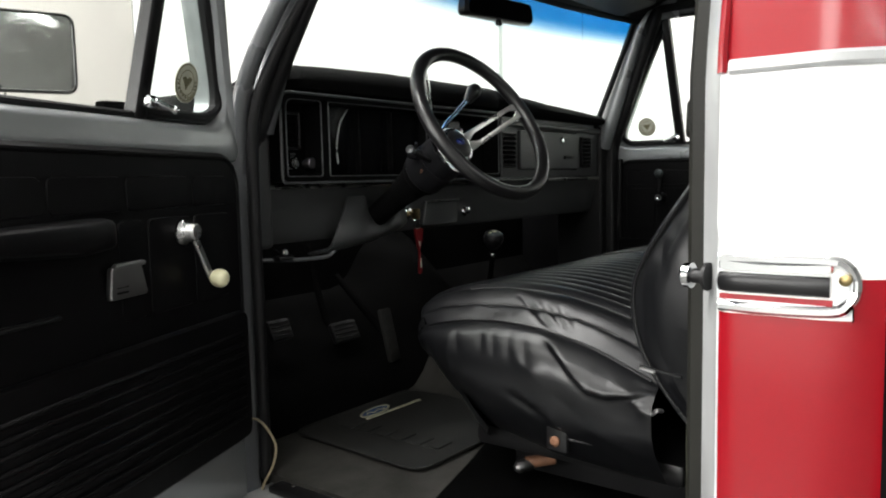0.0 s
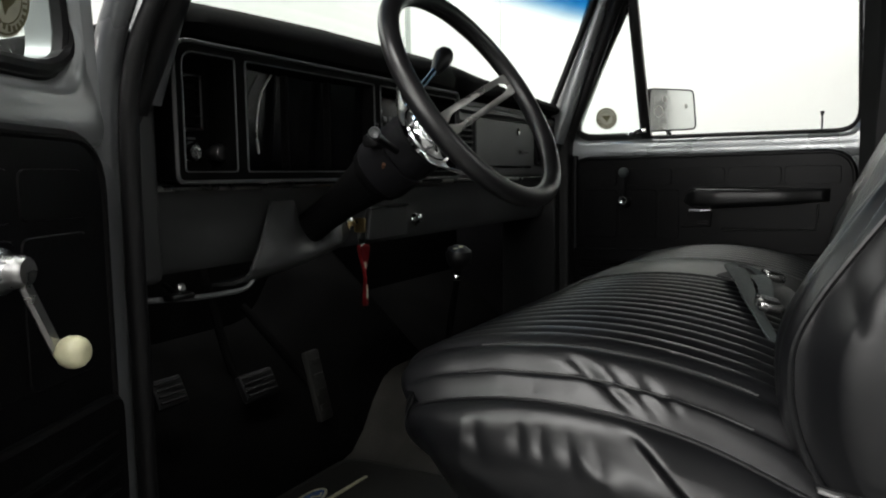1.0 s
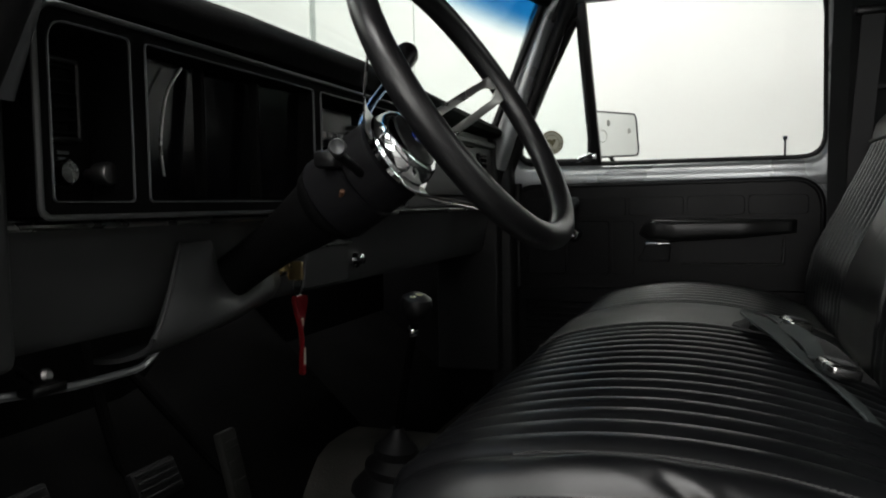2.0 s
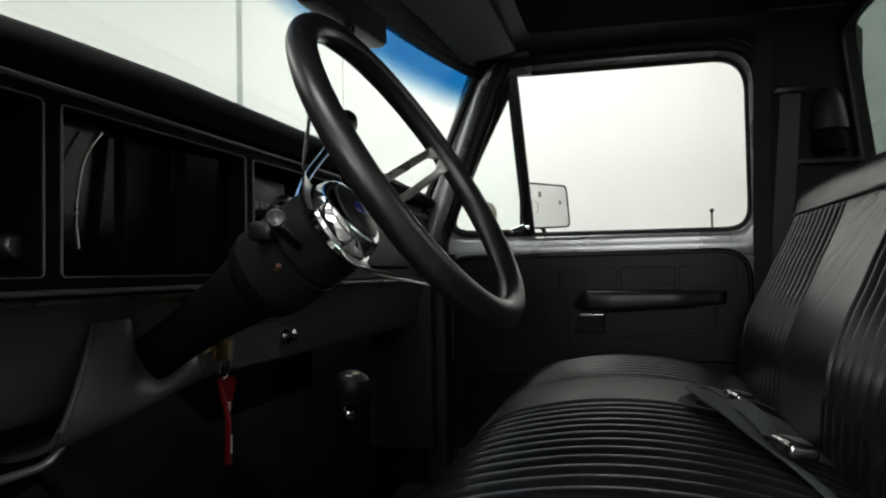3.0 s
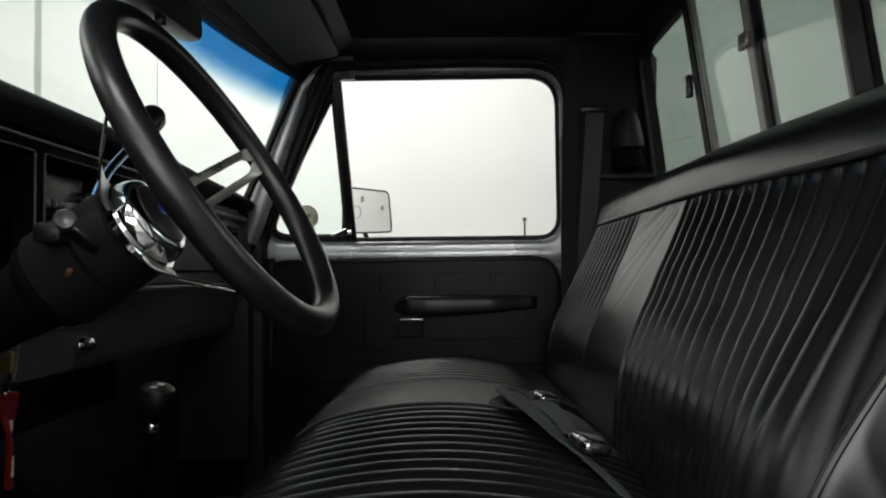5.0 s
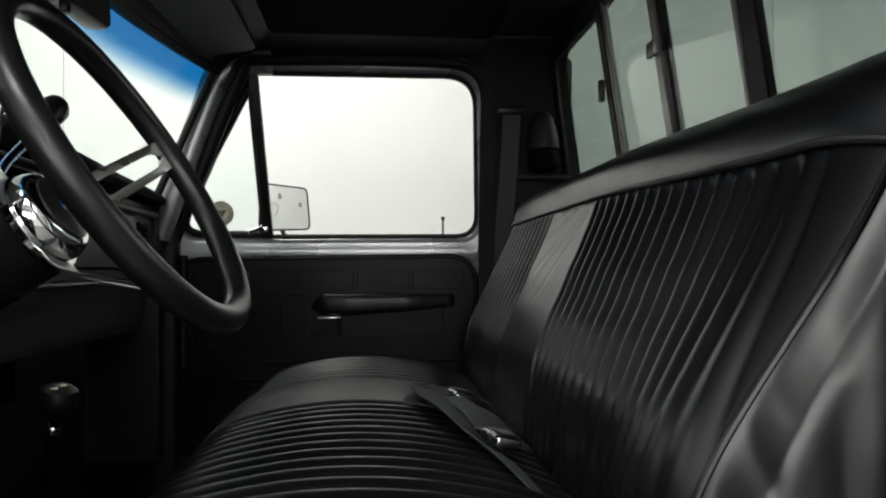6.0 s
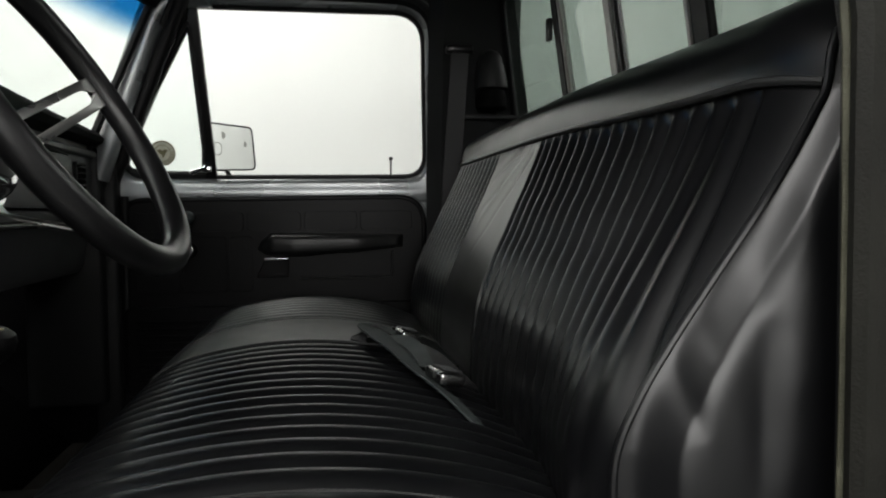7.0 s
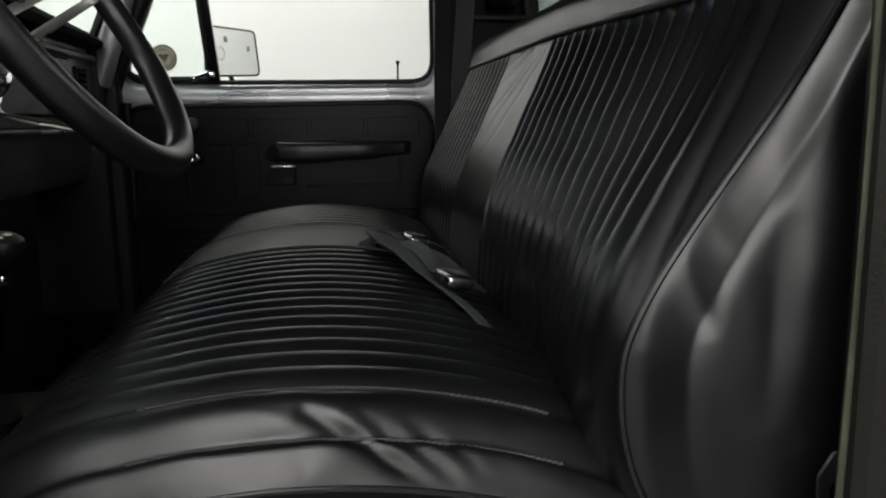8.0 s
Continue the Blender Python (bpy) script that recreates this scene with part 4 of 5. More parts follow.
# radio and heater controls
rd = part("radio", box(0.640, 0.80, 0.930, 0.95, 1.372, 1.430, 0.004), BLACK, dash, "black radio face")
for x in (0.655, 0.785):
    part("radio_knob", lathe((x, 0.93, 1.40), (0, -1, 0), [(0, 0.009), (0.014, 0.009), (0.017, 0.006)], 16), STEEL, rd, "bright radio knob")
for k in range(5):
    part("push_button", box(0.678 + 0.019 * k, 0.693 + 0.019 * k, 0.921, 0.93, 1.380, 1.392, 0.002), DULL, rd)
hc = part("heater_control", box(0.640, 0.80, 0.934, 0.95, 1.295, 1.358, 0.003), BLACK, dash, "black heater control")
for k in range(3):
    part("slider", box(0.66 + 0.04 * k, 0.668 + 0.04 * k, 0.922, 0.935, 1.305 + 0.012 * k, 1.320 + 0.012 * k, 0.002), DULL, hc)
# passenger end with glove box
part("side_panel", holed((0.962, 1.712, 1.272, 1.456), rounded([(1.108, 1.292), (1.108, 1.422), (1.505, 1.422), (1.505, 1.292)], 0.006), xz(0.0), 0.934, 0.955), GREY_DASH, dash, "grey painted passenger panel")
part("shelf_lip", sweep([(0.985, 0.926, 1.434), (1.3, 0.926, 1.434), (1.69, 0.926, 1.432)], rect(0.018, 0.012, 0.4), (0, -1, 0)), GREY_DASH, dash)
gb = part("glove_box_door", slab(rounded([(1.113, 1.297), (1.113, 1.417), (1.500, 1.417), (1.500, 1.297)], 0.008), xz(0.0), 0.950, 0.926, 0.003), GREY_DASH, dash, "grey glove box door")
part("lock", lathe((1.378, 0.927, 1.392), (0, -1, 0), [(0, 0.010), (0.006, 0.010), (0.009, 0.007), (0.009, 0.002)], 18), CHROME, gb, "bright glove box lock")
part("badge", joined(box(1.395, 1.462, 0.9235, 0.927, 1.331, 1.341, 0.001, 1), box(1.40, 1.412, 0.922, 0.9245, 1.333, 1.339, 0.0005, 1)), BLACK, gb, "small dark badge")
for x0, x1 in ((1.00, 1.088), (1.535, 1.600)):
    v = part("air_vent", sweep([(u, 0.931, w) for u, w in rounded([(x0, 1.305), (x0, 1.405), (x1, 1.405), (x1, 1.305)], 0.004, 3)], rect(0.006, 0.012, 0.3), (0, -1, 0), True), BLACK, dash, "black passenger air vent")
    part("vent_back", box(x0, x1, 0.9285, 0.9335, 1.305, 1.405, 0), PAD, v)
    for k in range(7):
        part("slat", box(x0 + 0.002, x1 - 0.002, 0.920, 0.932, 1.311 + 0.014 * k, 1.314 + 0.014 * k, 0.0005, 1), BLACK, v)
part("trim_strip", sweep([(0.10, 0.930, 1.262), (0.6, 0.930, 1.262), (1.2, 0.930, 1.262), (1.70, 0.930, 1.262)], rect(0.008, 0.006, 0.4), (0, -1, 0)), SATIN, dash, "dull metal trim strip")
ash = part("ash_tray", joined(slab(rounded([(0.640, 1.150), (0.655, 1.215), (0.795, 1.215), (0.795, 1.150)], 0.006), xz(0.0), 0.962, 0.940, 0.003)), GREY_DASH, dash, "grey ash tray front")
part("lip", sweep([(0.65, 0.936, 1.213), (0.72, 0.936, 1.214), (0.795, 0.936, 1.214)], rect(0.003, 0.008, 0.4), (0, -1, 0)), STEEL, ash)
part("lighter", joined(lathe((0.848, 0.956, 1.18), (0, -1, 0.1), [(0, 0.014), (0.004, 0.015), (0.008, 0.012), (0.010, 0.0095), (0.018, 0.0095), (0.020, 0.006)], 20)), CHROME, dash, "chrome cigarette lighter knob")
# end pieces beside the hinge pillars
part("end_panel", box(0.052, 0.126, 0.925, 1.10, 1.135, 1.45, 0.012, 3), GREY_DASH, dash, "grey dash end")
part("end_panel", box(1.668, 1.722, 0.915, 1.10, 0.80, 1.45, 0.01, 3), GREY_TRIM, dash, "dark grey dash end")
# column surround
ztop = [(0.33, 1.236), (0.412, 1.237), (0.428, 1.19), (0.46, 1.17), (0.495, 1.185), (0.512, 1.204), (0.58, 1.204)]


def cover(i, j):
    """Front face from the notch down to a curl, then rolled under towards the firewall."""
    x = 0.362 + 0.208 * i
    zc = lerp([(0.36, 1.135), (0.42, 1.142), (0.46, 1.148), (0.52, 1.162), (0.58, 1.172)], x)
    zt = lerp(ztop, x)
    side = 0.10 * max(0, i - 0.8) + 0.008 * max(0.0, 1 - i / 0.25) ** 2
    if j <= 0.6:
        t = j / 0.6
        x -= 0.070 * t * (1 - i) ** 1.5
        return (x, 0.934 - 0.018 * math.sin(0.5 * math.pi * t) + side, zt + (zc - zt) * t)
    t = (j - 0.6) / 0.4
    x -= 0.070 * (1 - i) ** 1.5
    return (x, 0.916 + 0.085 * (1 - math.cos(0.5 * math.pi * t)) + side, zc - 0.032 * math.sin(0.5 * math.pi * t))


cc = part("column_cover", grid(48, 30, cover, -0.006), GREY_DASH, dash, "grey moulded steering column surround")
part("cover_lip", sweep([Vector(cover(0, j / 20)) + Vector((-0.002, -0.002, 0)) for j in range(13)], circle(0.0028, 8), (0, -1, 0)), GREY_DASH, cc)
part("hood_release_lip", tube([(0.09, 0.965, 1.112), (0.14, 0.955, 1.108), (0.20, 0.950, 1.103), (0.26, 0.950, 1.101), (0.300, 0.948, 1.103), (0.322, 0.946, 1.118), (0.334, 0.944, 1.140)], 0.0042, 8), GREY_POST, dash, "dark bent metal lip")
hr = part("hood_release", joined(box(0.140, 0.182, 0.930, 0.952, 1.106, 1.116, 0.004), rod((0.165, 0.946, 1.112), (0.165, 0.975, 1.125), 0.004)), BLACK, dash, "black hood release handle")
part("bolt", lathe((0.166, 0.944, 1.122), (0, -1, 0.2), [(0, 0.007), (0.004, 0.007), (0.007, 0.004)], 12), STEEL, hr, "bright bolt head")

# ignition switch with key
ig = thing("ignition_switch", "bright ignition switch with brass key in the dash", "ignition switch", (0.60, 0.95, 1.187))
part("barrel", lathe((0.585, 0.958, 1.187), (0, -1, 0.1), [(0, 0.019), (0.006, 0.019), (0.010, 0.014), (0.016, 0.013), (0.018, 0.009)], 20), CHROME, ig, "bright switch bezel")
part("key", joined(box(0.5835, 0.5865, 0.925, 0.945, 1.182, 1.192, 0.001, 1), warp(box(-0.002, 0.002, -0.012, 0.012, -0.014, 0.014, 0.004, 2), lambda x, y, z: (0.585 + x, 0.920 + y, 1.184 + z))), BRASS, ig, "brass key")
kf = thing("key_fob", "red plastic key fob hanging from the ignition key", "key fob", (0.615, 0.905, 1.03))
part("split_ring", sweep([(0.590 + 0.012 * math.cos(a), 0.921, 1.160 + 0.014 * math.sin(a)) for a in np.linspace(0, 2 * math.pi, 20)[:-1]], circle(0.0012, 6), None, True), CHROME, kf, "steel split ring")
part("tag", warp(slab(rounded([(0.586, 1.147), (0.604, 1.148), (0.609, 1.118), (0.599, 1.090), (0.604, 1.030), (0.592, 1.028), (0.588, 1.085), (0.582, 1.12)], 0.006, 4), xz(0.916), 0.0, 0.009, 0.002), lambda x, y, z: (x + 0.25 * (y - 0.92), y + (x - 0.596) * 0.9 * math.sin((z - 1.03) * 34), z)), FOB, kf, "twisted red fob")
for x, z0, z1 in ((0.594, 1.045, 1.070), (0.591, 1.102, 1.114)):
    part("tag_print", box(x, x + 0.0035, 0.9145, 0.9165, z0, z1, 0), STICK, kf, "pale worn print")

# ---- steering column and wheel ----
CEN, NRM = Vector((0.434, 0.606, 1.391)), Vector((-0.0626, -0.8522, 0.5195)).normalized()
UX = Vector((0.9973, -0.0732, 0.0)).normalized()
UY = NRM.cross(UX)


def wheel(a, r, d):
    """A place on the wheel: angle in degrees, radius, height towards the driver."""
    return CEN + (UX * math.cos(radians(a)) + UY * math.sin(radians(a))) * r + NRM * d


sw = thing("steering_wheel", "black grip steering wheel with three slotted chrome spokes", "steering wheel", CEN - NRM * 0.08)
part("rim", sweep([wheel(a, 0.1765, 0) for a in range(0, 360, 4)], circle(0.0150, 16, 0.0145), NRM, True), RIM, sw, "padded black grip")
for a in (15, 135, 255):
    across = UY * math.cos(radians(a)) - UX * math.sin(radians(a))
    line = smooth_path([(0.030, -0.107, 0), (0.055, -0.104, 0), (0.075, -0.090, 0), (0.100, -0.063, 0), (0.130, -0.031, 0), (0.155, -0.009, 0), (0.170, -0.003, 0)], 4)
    bars = []
    for sd in (-1, 1):
        loops = []
        for p in line:
            o = lerp([(0.03, 0.025), (0.075, 0.0215), (0.17, 0.0180)], p.x)
            i = lerp([(0.03, 0.0002), (0.066, 0.0003), (0.080, 0.0105), (0.148, 0.0090), (0.160, 0.0003), (0.18, 0.0002)], p.x)
            loops.append([wheel(a, p.x, p.y + h) + across * sd * q for q, h in ((i, 0.0), (i, 0.003), (o - 0.001, 0.003), (o, 0.0015), (o - 0.001, 0.0))])
        bars.append(rings(loops))
    part("spoke", joined(*bars), SPOKE, sw, "slotted satin chrome spoke", 50)
part("hub_plate", lathe(CEN - NRM * 0.1115, NRM, [(0, 0.049), (0.002, 0.051), (0.0075, 0.051), (0.009, 0.048)], 36), CHROME, sw, "chrome hub plate")
cap = part("horn_cap", lathe(CEN - NRM * 0.103, NRM, [(0, 0.0455), (0.003, 0.047), (0.008, 0.0468), (0.014, 0.0452), (0.019, 0.0425), (0.022, 0.039), (0.023, 0.034)], 48), CHROME, sw, "rounded chrome horn cap", 60)
part("emblem", lathe(CEN - NRM * 0.0810, NRM, [(0, 0.0345), (0.0025, 0.0335), (0.0050, 0.027), (0.0068, 0.017), (0.0076, 0.008), (0.0078, 0.002)], 40), GLOSS_PANEL, cap, "black domed emblem disc")
part("emblem_oval", warp(ball((0, 0, 0), 1, 0.017, 0.0085, 0.003, 20), lambda x, y, z: CEN - NRM * (0.0740 + 6.0 * x * x) + UX * x + UY * y + NRM * z), BLUE, cap, "blue enamel oval")

col = thing("steering_column", "black steering column with shift lever and signal stalk", "steering column", (0.46, 0.95, 1.18))
DN = -NRM
part("hub_collar", lathe(CEN + DN * 0.112, DN, [(0, 0.046), (0.003, 0.0515), (0.040, 0.0520), (0.043, 0.0495)], 40), COLLAR, col, "matt charcoal collar behind the wheel")
part("switch_collar", lathe(CEN + DN * 0.1545, DN, [(0, 0.0490), (0.003, 0.0530), (0.050, 0.0535), (0.053, 0.0510)], 40), COLLAR, col, "matt charcoal switch housing")
part("column_bell", lathe(CEN + DN * 0.2065, DN, [(0, 0.0500), (0.004, 0.0505), (0.014, 0.0480), (0.022, 0.040), (0.026, 0.036)], 36), PAD, col, "black column bell")
part("tube", lathe(CEN + DN * 0.215, DN, [(0, 0.040), (0.01, 0.042), (0.04, 0.037), (0.08, 0.031), (0.13, 0.028), (0.26, 0.028), (0.27, 0.026)], 28), PAD, col, "black column tube")
part("turn_signal_stalk", joined(rod(CEN + DN * 0.135 + Vector((-0.045, 0, -0.01)), (0.330, 0.717, 1.331), 0.005, 0.006), rod((0.330, 0.716, 1.331), (0.308, 0.704, 1.335), 0.0065, 0.0085)), BLACK, col, "black turn signal stalk")
part("stalk_knob", lathe((0.311, 0.706, 1.334), Vector((-0.9, -0.42, 0.12)), [(0, 0.0085), (0.005, 0.0092), (0.008, 0.0075), (0.0065, 0.0055), (0.0040, 0.002)], 18), DULL, col, "dull bright stalk end")
part("hazard_switch", joined(box(0.372, 0.40, 0.742, 0.77, 1.318, 1.338, 0.006), rod((0.38, 0.75, 1.335), (0.368, 0.738, 1.352), 0.003)), BLACK, col, "black switch housing on the column")
part("shift_lever", tube([(0.478, 0.765, 1.36), (0.515, 0.765, 1.400), (0.555, 0.762, 1.43), (0.595, 0.757, 1.462)], 0.0055, 10), BLUE_LIT_CHROME, col, "chrome shift lever")
part("shift_knob", lathe((0.587, 0.758, 1.452), Vector((0.62, -0.05, 0.62)), [(0, 0.006), (0.010, 0.010), (0.030, 0.0155), (0.046, 0.0175), (0.056, 0.014), (0.060, 0.006)], 20), BLACK, col, "black shift lever knob")
part("lock_tab", joined(box(0.400, 0.410, 0.747, 0.765, 1.274, 1.281, 0.002), rod((0.40, 0.75, 1.285), (0.390, 0.742, 1.293), 0.003)), RUST, col, "small brass tab")

# ---- bench seat ----
SX0, SX1 = 0.178, 1.612


def groove(x, zones, pitch, crown=0.9):
    """Depth of the sewn grooves across the seat, 0 on a pleat's crown and 1 in a seam."""
    for a, b in zones:
        if a <= x <= b:
            n = round((b - a) / pitch)
            t = (x - a) / (b - a) * n
            return 1 - abs(math.sin(math.pi * t)) ** crown
    d = min(min(abs(x - a), abs(x - b)) for a, b in zones) if zones else 1.0
    return max(0.0, 1 - d / 0.008) ** 2


def shallow(x):
    """The pleats flatten out towards the worn end by the open door."""
    t = max(0.0, min(1.0, (x - 0.19) / 0.24))
    return 0.52 + 0.48 * t * t * (3 - 2 * t)


CUSH_ZONES = ((0.205, 0.868), (1.120, 1.560))
BACK_ZONES = ((0.199, 0.799), (1.095, 1.550))
CUSHION = [Vector(p) for p in ((0.475, 0.785), (0.515, 0.825), (0.553, 0.875), (0.592, 0.930), (0.622, 0.975), (0.634, 1.008), (0.624, 1.034), (0.592, 1.053), (0.54, 1.068), (0.46, 1.080), (0.38, 1.082), (0.30, 1.074), (0.22, 1.056), (0.15, 1.030), (0.08, 1.0), (0.02, 0.97))]
BACKREST = [Vector(p) for p in ((0.085, 0.88), (0.128, 0.93), (0.162, 0.985), (0.178, 1.03), (0.1840, 1.075), (0.179, 1.122), (0.152, 1.180), (0.107, 1.250), (0.070, 1.305), (0.040, 1.355), (0.018, 1.398))]
TOPROLL = [Vector(p) for p in ((0.018, 1.398), (0.016, 1.420), (0.006, 1.445), (-0.022, 1.468), (-0.055, 1.480), (-0.085, 1.476), (-0.108, 1.455), (-0.118, 1.42), (-0.124, 1.30), (-0.130, 1.10), (-0.13, 0.90))]


def slant(x, z):
    """Sideways lean of the backrest's pleats: they spread towards the passenger's side near the top."""
    return x - 0.21 * (max(z, 1.12) - 1.25)


def spline2(pts, n):
    return [Vector((p.x, p.y)) for p in smooth_path([(p.x, p.y, 0) for p in pts], n)]


def seat_sheet(profile, steps, nx, zones, pitch, depth, drop, x0=SX0, x1=SX1, wrinkle=None, roll=0.075, joint=None, lay=None, soften=None):
    pr = spline2(profile, steps)
    nv = len(pr) - 1

    def f(i, j):
        x = x0 + (x1 - x0) * i
        k = round(j * nv)
        p = pr[k]
        t = (pr[min(k + 1, nv)] - pr[max(k - 1, 0)]).normalized()
        nrm = Vector((t.y, -t.x))
        if joint is not None:
            q = max(0.0, 1 - abs(k - (nv if joint else 0)) / (1.3 * steps))
            nrm = (nrm * (1 - q) + Vector((0.94, 0.34)) * q).normalized()
        edge = min(x - x0, x1 - x)
        e = max(0.0, 1 - edge / roll)
        fade = min(1.0, j / 0.12, (1 - j) / 0.05 + 0.25)
        g = groove(lay(x, p.y) if lay else x, zones, pitch, 1.5 if lay else 0.9) * (lerp(soften, p.y) if soften else 1.0)
        d = -depth * g * max(0.0, fade) * shallow(x) - drop * e ** 2.2
        if wrinkle:
            d += wrinkle(x, p.x, p.y)
        return Vector((x, p.x + nrm.x * d, p.y + nrm.y * d))
    return grid(nx, nv, f)


def creases(p, q, lines, ends=0.45):
    """Sum of soft ridges and valleys along short lines (p0, q0, p1, q1, height, width), fading towards both ends."""
    s = 0.0
    for p0, q0, p1, q1, h, w in lines:
        dp, dq = p1 - p0, q1 - q0
        t = ((p - p0) * dp + (q - q0) * dq) / (dp * dp + dq * dq)
        t = max(0.0, min(1.0, t))
        d = math.hypot(p - p0 - t * dp, q - q0 - t * dq) / w
        if d < 3.5:
            s += h * math.exp(-abs(d) ** 1.6) * (ends + (1 - ends) * math.sin(math.pi * t))
    return s


TOP_LINES = ((0.2295, 0.4389, 0.2166, 0.3794, -0.0011, 0.0059), (0.2209, 0.389, 0.18, 0.293, -0.0059, 0.005), (0.2252, 0.4274, 0.1852, 0.3429, 0.0011, 0.0093),
             (0.2166, 0.3621, 0.1837, 0.2853, 0.0022, 0.0047), (0.2166, 0.3429, 0.1837, 0.2699, -0.0032, 0.004), (0.2123, 0.3198, 0.1852, 0.2565, 0.0019, 0.0053),
             (0.2138, 0.3045, 0.1923, 0.2565, -0.0028, 0.0038), (0.2081, 0.2814, 0.188, 0.2354, 0.0015, 0.0056), (0.1895, 0.2565, 0.1837, 0.2114, -0.0022, 0.008),
             (0.1952, 0.2315, 0.188, 0.149, 0.0013, 0.0093), (0.188, 0.4274, 0.1829, 0.4235, -0.001, 0.0047), (0.188, 0.389, 0.1829, 0.3851, -0.0009, 0.0047),
             (0.1886, 0.4658, 0.1834, 0.4638, -0.0007, 0.0053))


def top_folds(x, y, z):
    """Loose cover near the driver's edge: creases that gather at the piping and run over the first pleats."""
    if x > 0.34:
        return 0.0
    s = creases(x, y, TOP_LINES)
    s += 0.0035 * noise.noise((x * 28, y * 15, 3)) * math.exp(-((x - 0.19) / 0.06) ** 2)
    return 0.85 * s * max(0.0, min(1.0, (x - SX0) / 0.012))


BACK_IN = ((0.93, 0.0), (0.985, 0.019), (1.03, 0.033), (1.075, 0.040), (1.122, 0.041), (1.18, 0.029), (1.25, 0.018), (1.305, 0.008), (1.355, 0.003), (1.398, 0.0))


def back_folds(x, y, z):
    """Slanting pulls in the smooth band near the top of the backrest, whose middle lies back from its fuller near edge."""
    s = 0.0
    for x0, z0, x1, z1, a, w in ((0.90, 1.385, 1.06, 1.29, -0.0030, 0.007), (0.90, 1.385, 1.04, 1.27, 0.0030, 0.010), (0.94, 1.390, 1.09, 1.34, -0.0024, 0.006), (0.96, 1.392, 1.11, 1.36, 0.0022, 0.008), (0.86, 1.375, 0.98, 1.22, -0.0018, 0.008)):
        dx, dz = x1 - x0, z1 - z0
        t = max(0, min(1, ((x - x0) * dx + (z - z0) * dz) / (dx * dx + dz * dz)))
        q = math.hypot(x - x0 - t * dx, z - z0 - t * dz)
        s += a * math.exp(-(q / w) ** 2) * (1 - t) ** 0.5
    k = max(0.0, min(1.0, (x - SX0) / 0.26))
    return s - 0.88 * lerp(BACK_IN, z) * k * k * (3 - 2 * k)


def sag(x, y, z):
    """The top of the back sinks a little towards the worn end by the open door."""
    k, q = max(0.0, min(1.0, (0.90 - x) / 0.65)), max(0.0, min(1.0, (z - 1.12) / 0.28))
    return (x, y, z - 0.015 * k * k * (3 - 2 * k) * q)


seat = thing("bench_seat", "black vinyl bench seat with sewn pleats and loose cover", "bench seat", (XC, 0.3, 0.70))
cu = part("cushion", seat_sheet(CUSHION, 28, 560, CUSH_ZONES, 0.0425, 0.0115, 0.060, wrinkle=top_folds, roll=0.098), VINYL, seat, "pleated black vinyl cushion", 80)
bk = part("backrest", warp(seat_sheet(BACKREST, 14, 560, BACK_ZONES, 0.0405, 0.0108, 0.024, joint=1, wrinkle=back_folds, lay=slant, soften=((0.99, 0.10), (1.06, 0.25), (1.14, 0.55), (1.22, 0.95), (1.27, 1.0))), sag), VINYL, seat, "pleated black vinyl backrest", 80)
part("top_roll", warp(seat_sheet(TOPROLL, 5, 90, (), 1, 0, 0.024, joint=0), sag), VINYL, seat, "smooth black vinyl top roll", 80)


def edge_point(profile, steps, x, drop):
    """The end of a seat sheet, where its piping runs."""
    out = []
    pr = spline2(profile, steps)
    for k, p in enumerate(pr):
        t = (pr[min(k + 1, len(pr) - 1)] - pr[max(k - 1, 0)]).normalized()
        nrm = Vector((t.y, -t.x))
        out.append(Vector((x, p.x - nrm.x * drop, p.y - nrm.y * drop)))
    return out


# cushion side facing the open door: tight over the corner, loose and creased below
side_top = edge_point(CUSHION, 5, SX0, 0.060)[23:70]


FLAP = [Vector(p) for p in ((0.330, 1.022), (0.302, 1.004), (0.275, 0.981), (0.250, 0.958), (0.224, 0.935), (0.190, 0.930), (0.150, 0.937), (0.112, 0.950))]
SIDE_LINES = ((0.430, 1.006, 0.422, 0.978, -0.0022, 0.008), (0.405, 1.008, 0.396, 0.972, -0.0026, 0.009), (0.375, 1.008, 0.362, 0.965, -0.0024, 0.010), (0.345, 1.000, 0.330, 0.958, -0.0030, 0.011),
              (0.480, 1.0, 0.470, 0.965, -0.0018, 0.009), (0.360, 0.985, 0.290, 0.925, 0.0035, 0.016), (0.372, 0.905, 0.310, 0.872, -0.0050, 0.010), (0.330, 0.890, 0.262, 0.846, 0.0035, 0.016),
              (0.300, 0.930, 0.240, 0.890, -0.0050, 0.020), (0.215, 0.985, 0.150, 0.968, -0.0050, 0.016), (0.180, 0.905, 0.120, 0.900, -0.0050, 0.018), (0.240, 0.870, 0.15, 0.845, 0.0040, 0.020), (0.150, 0.930, 0.118, 0.915, 0.0060, 0.010))


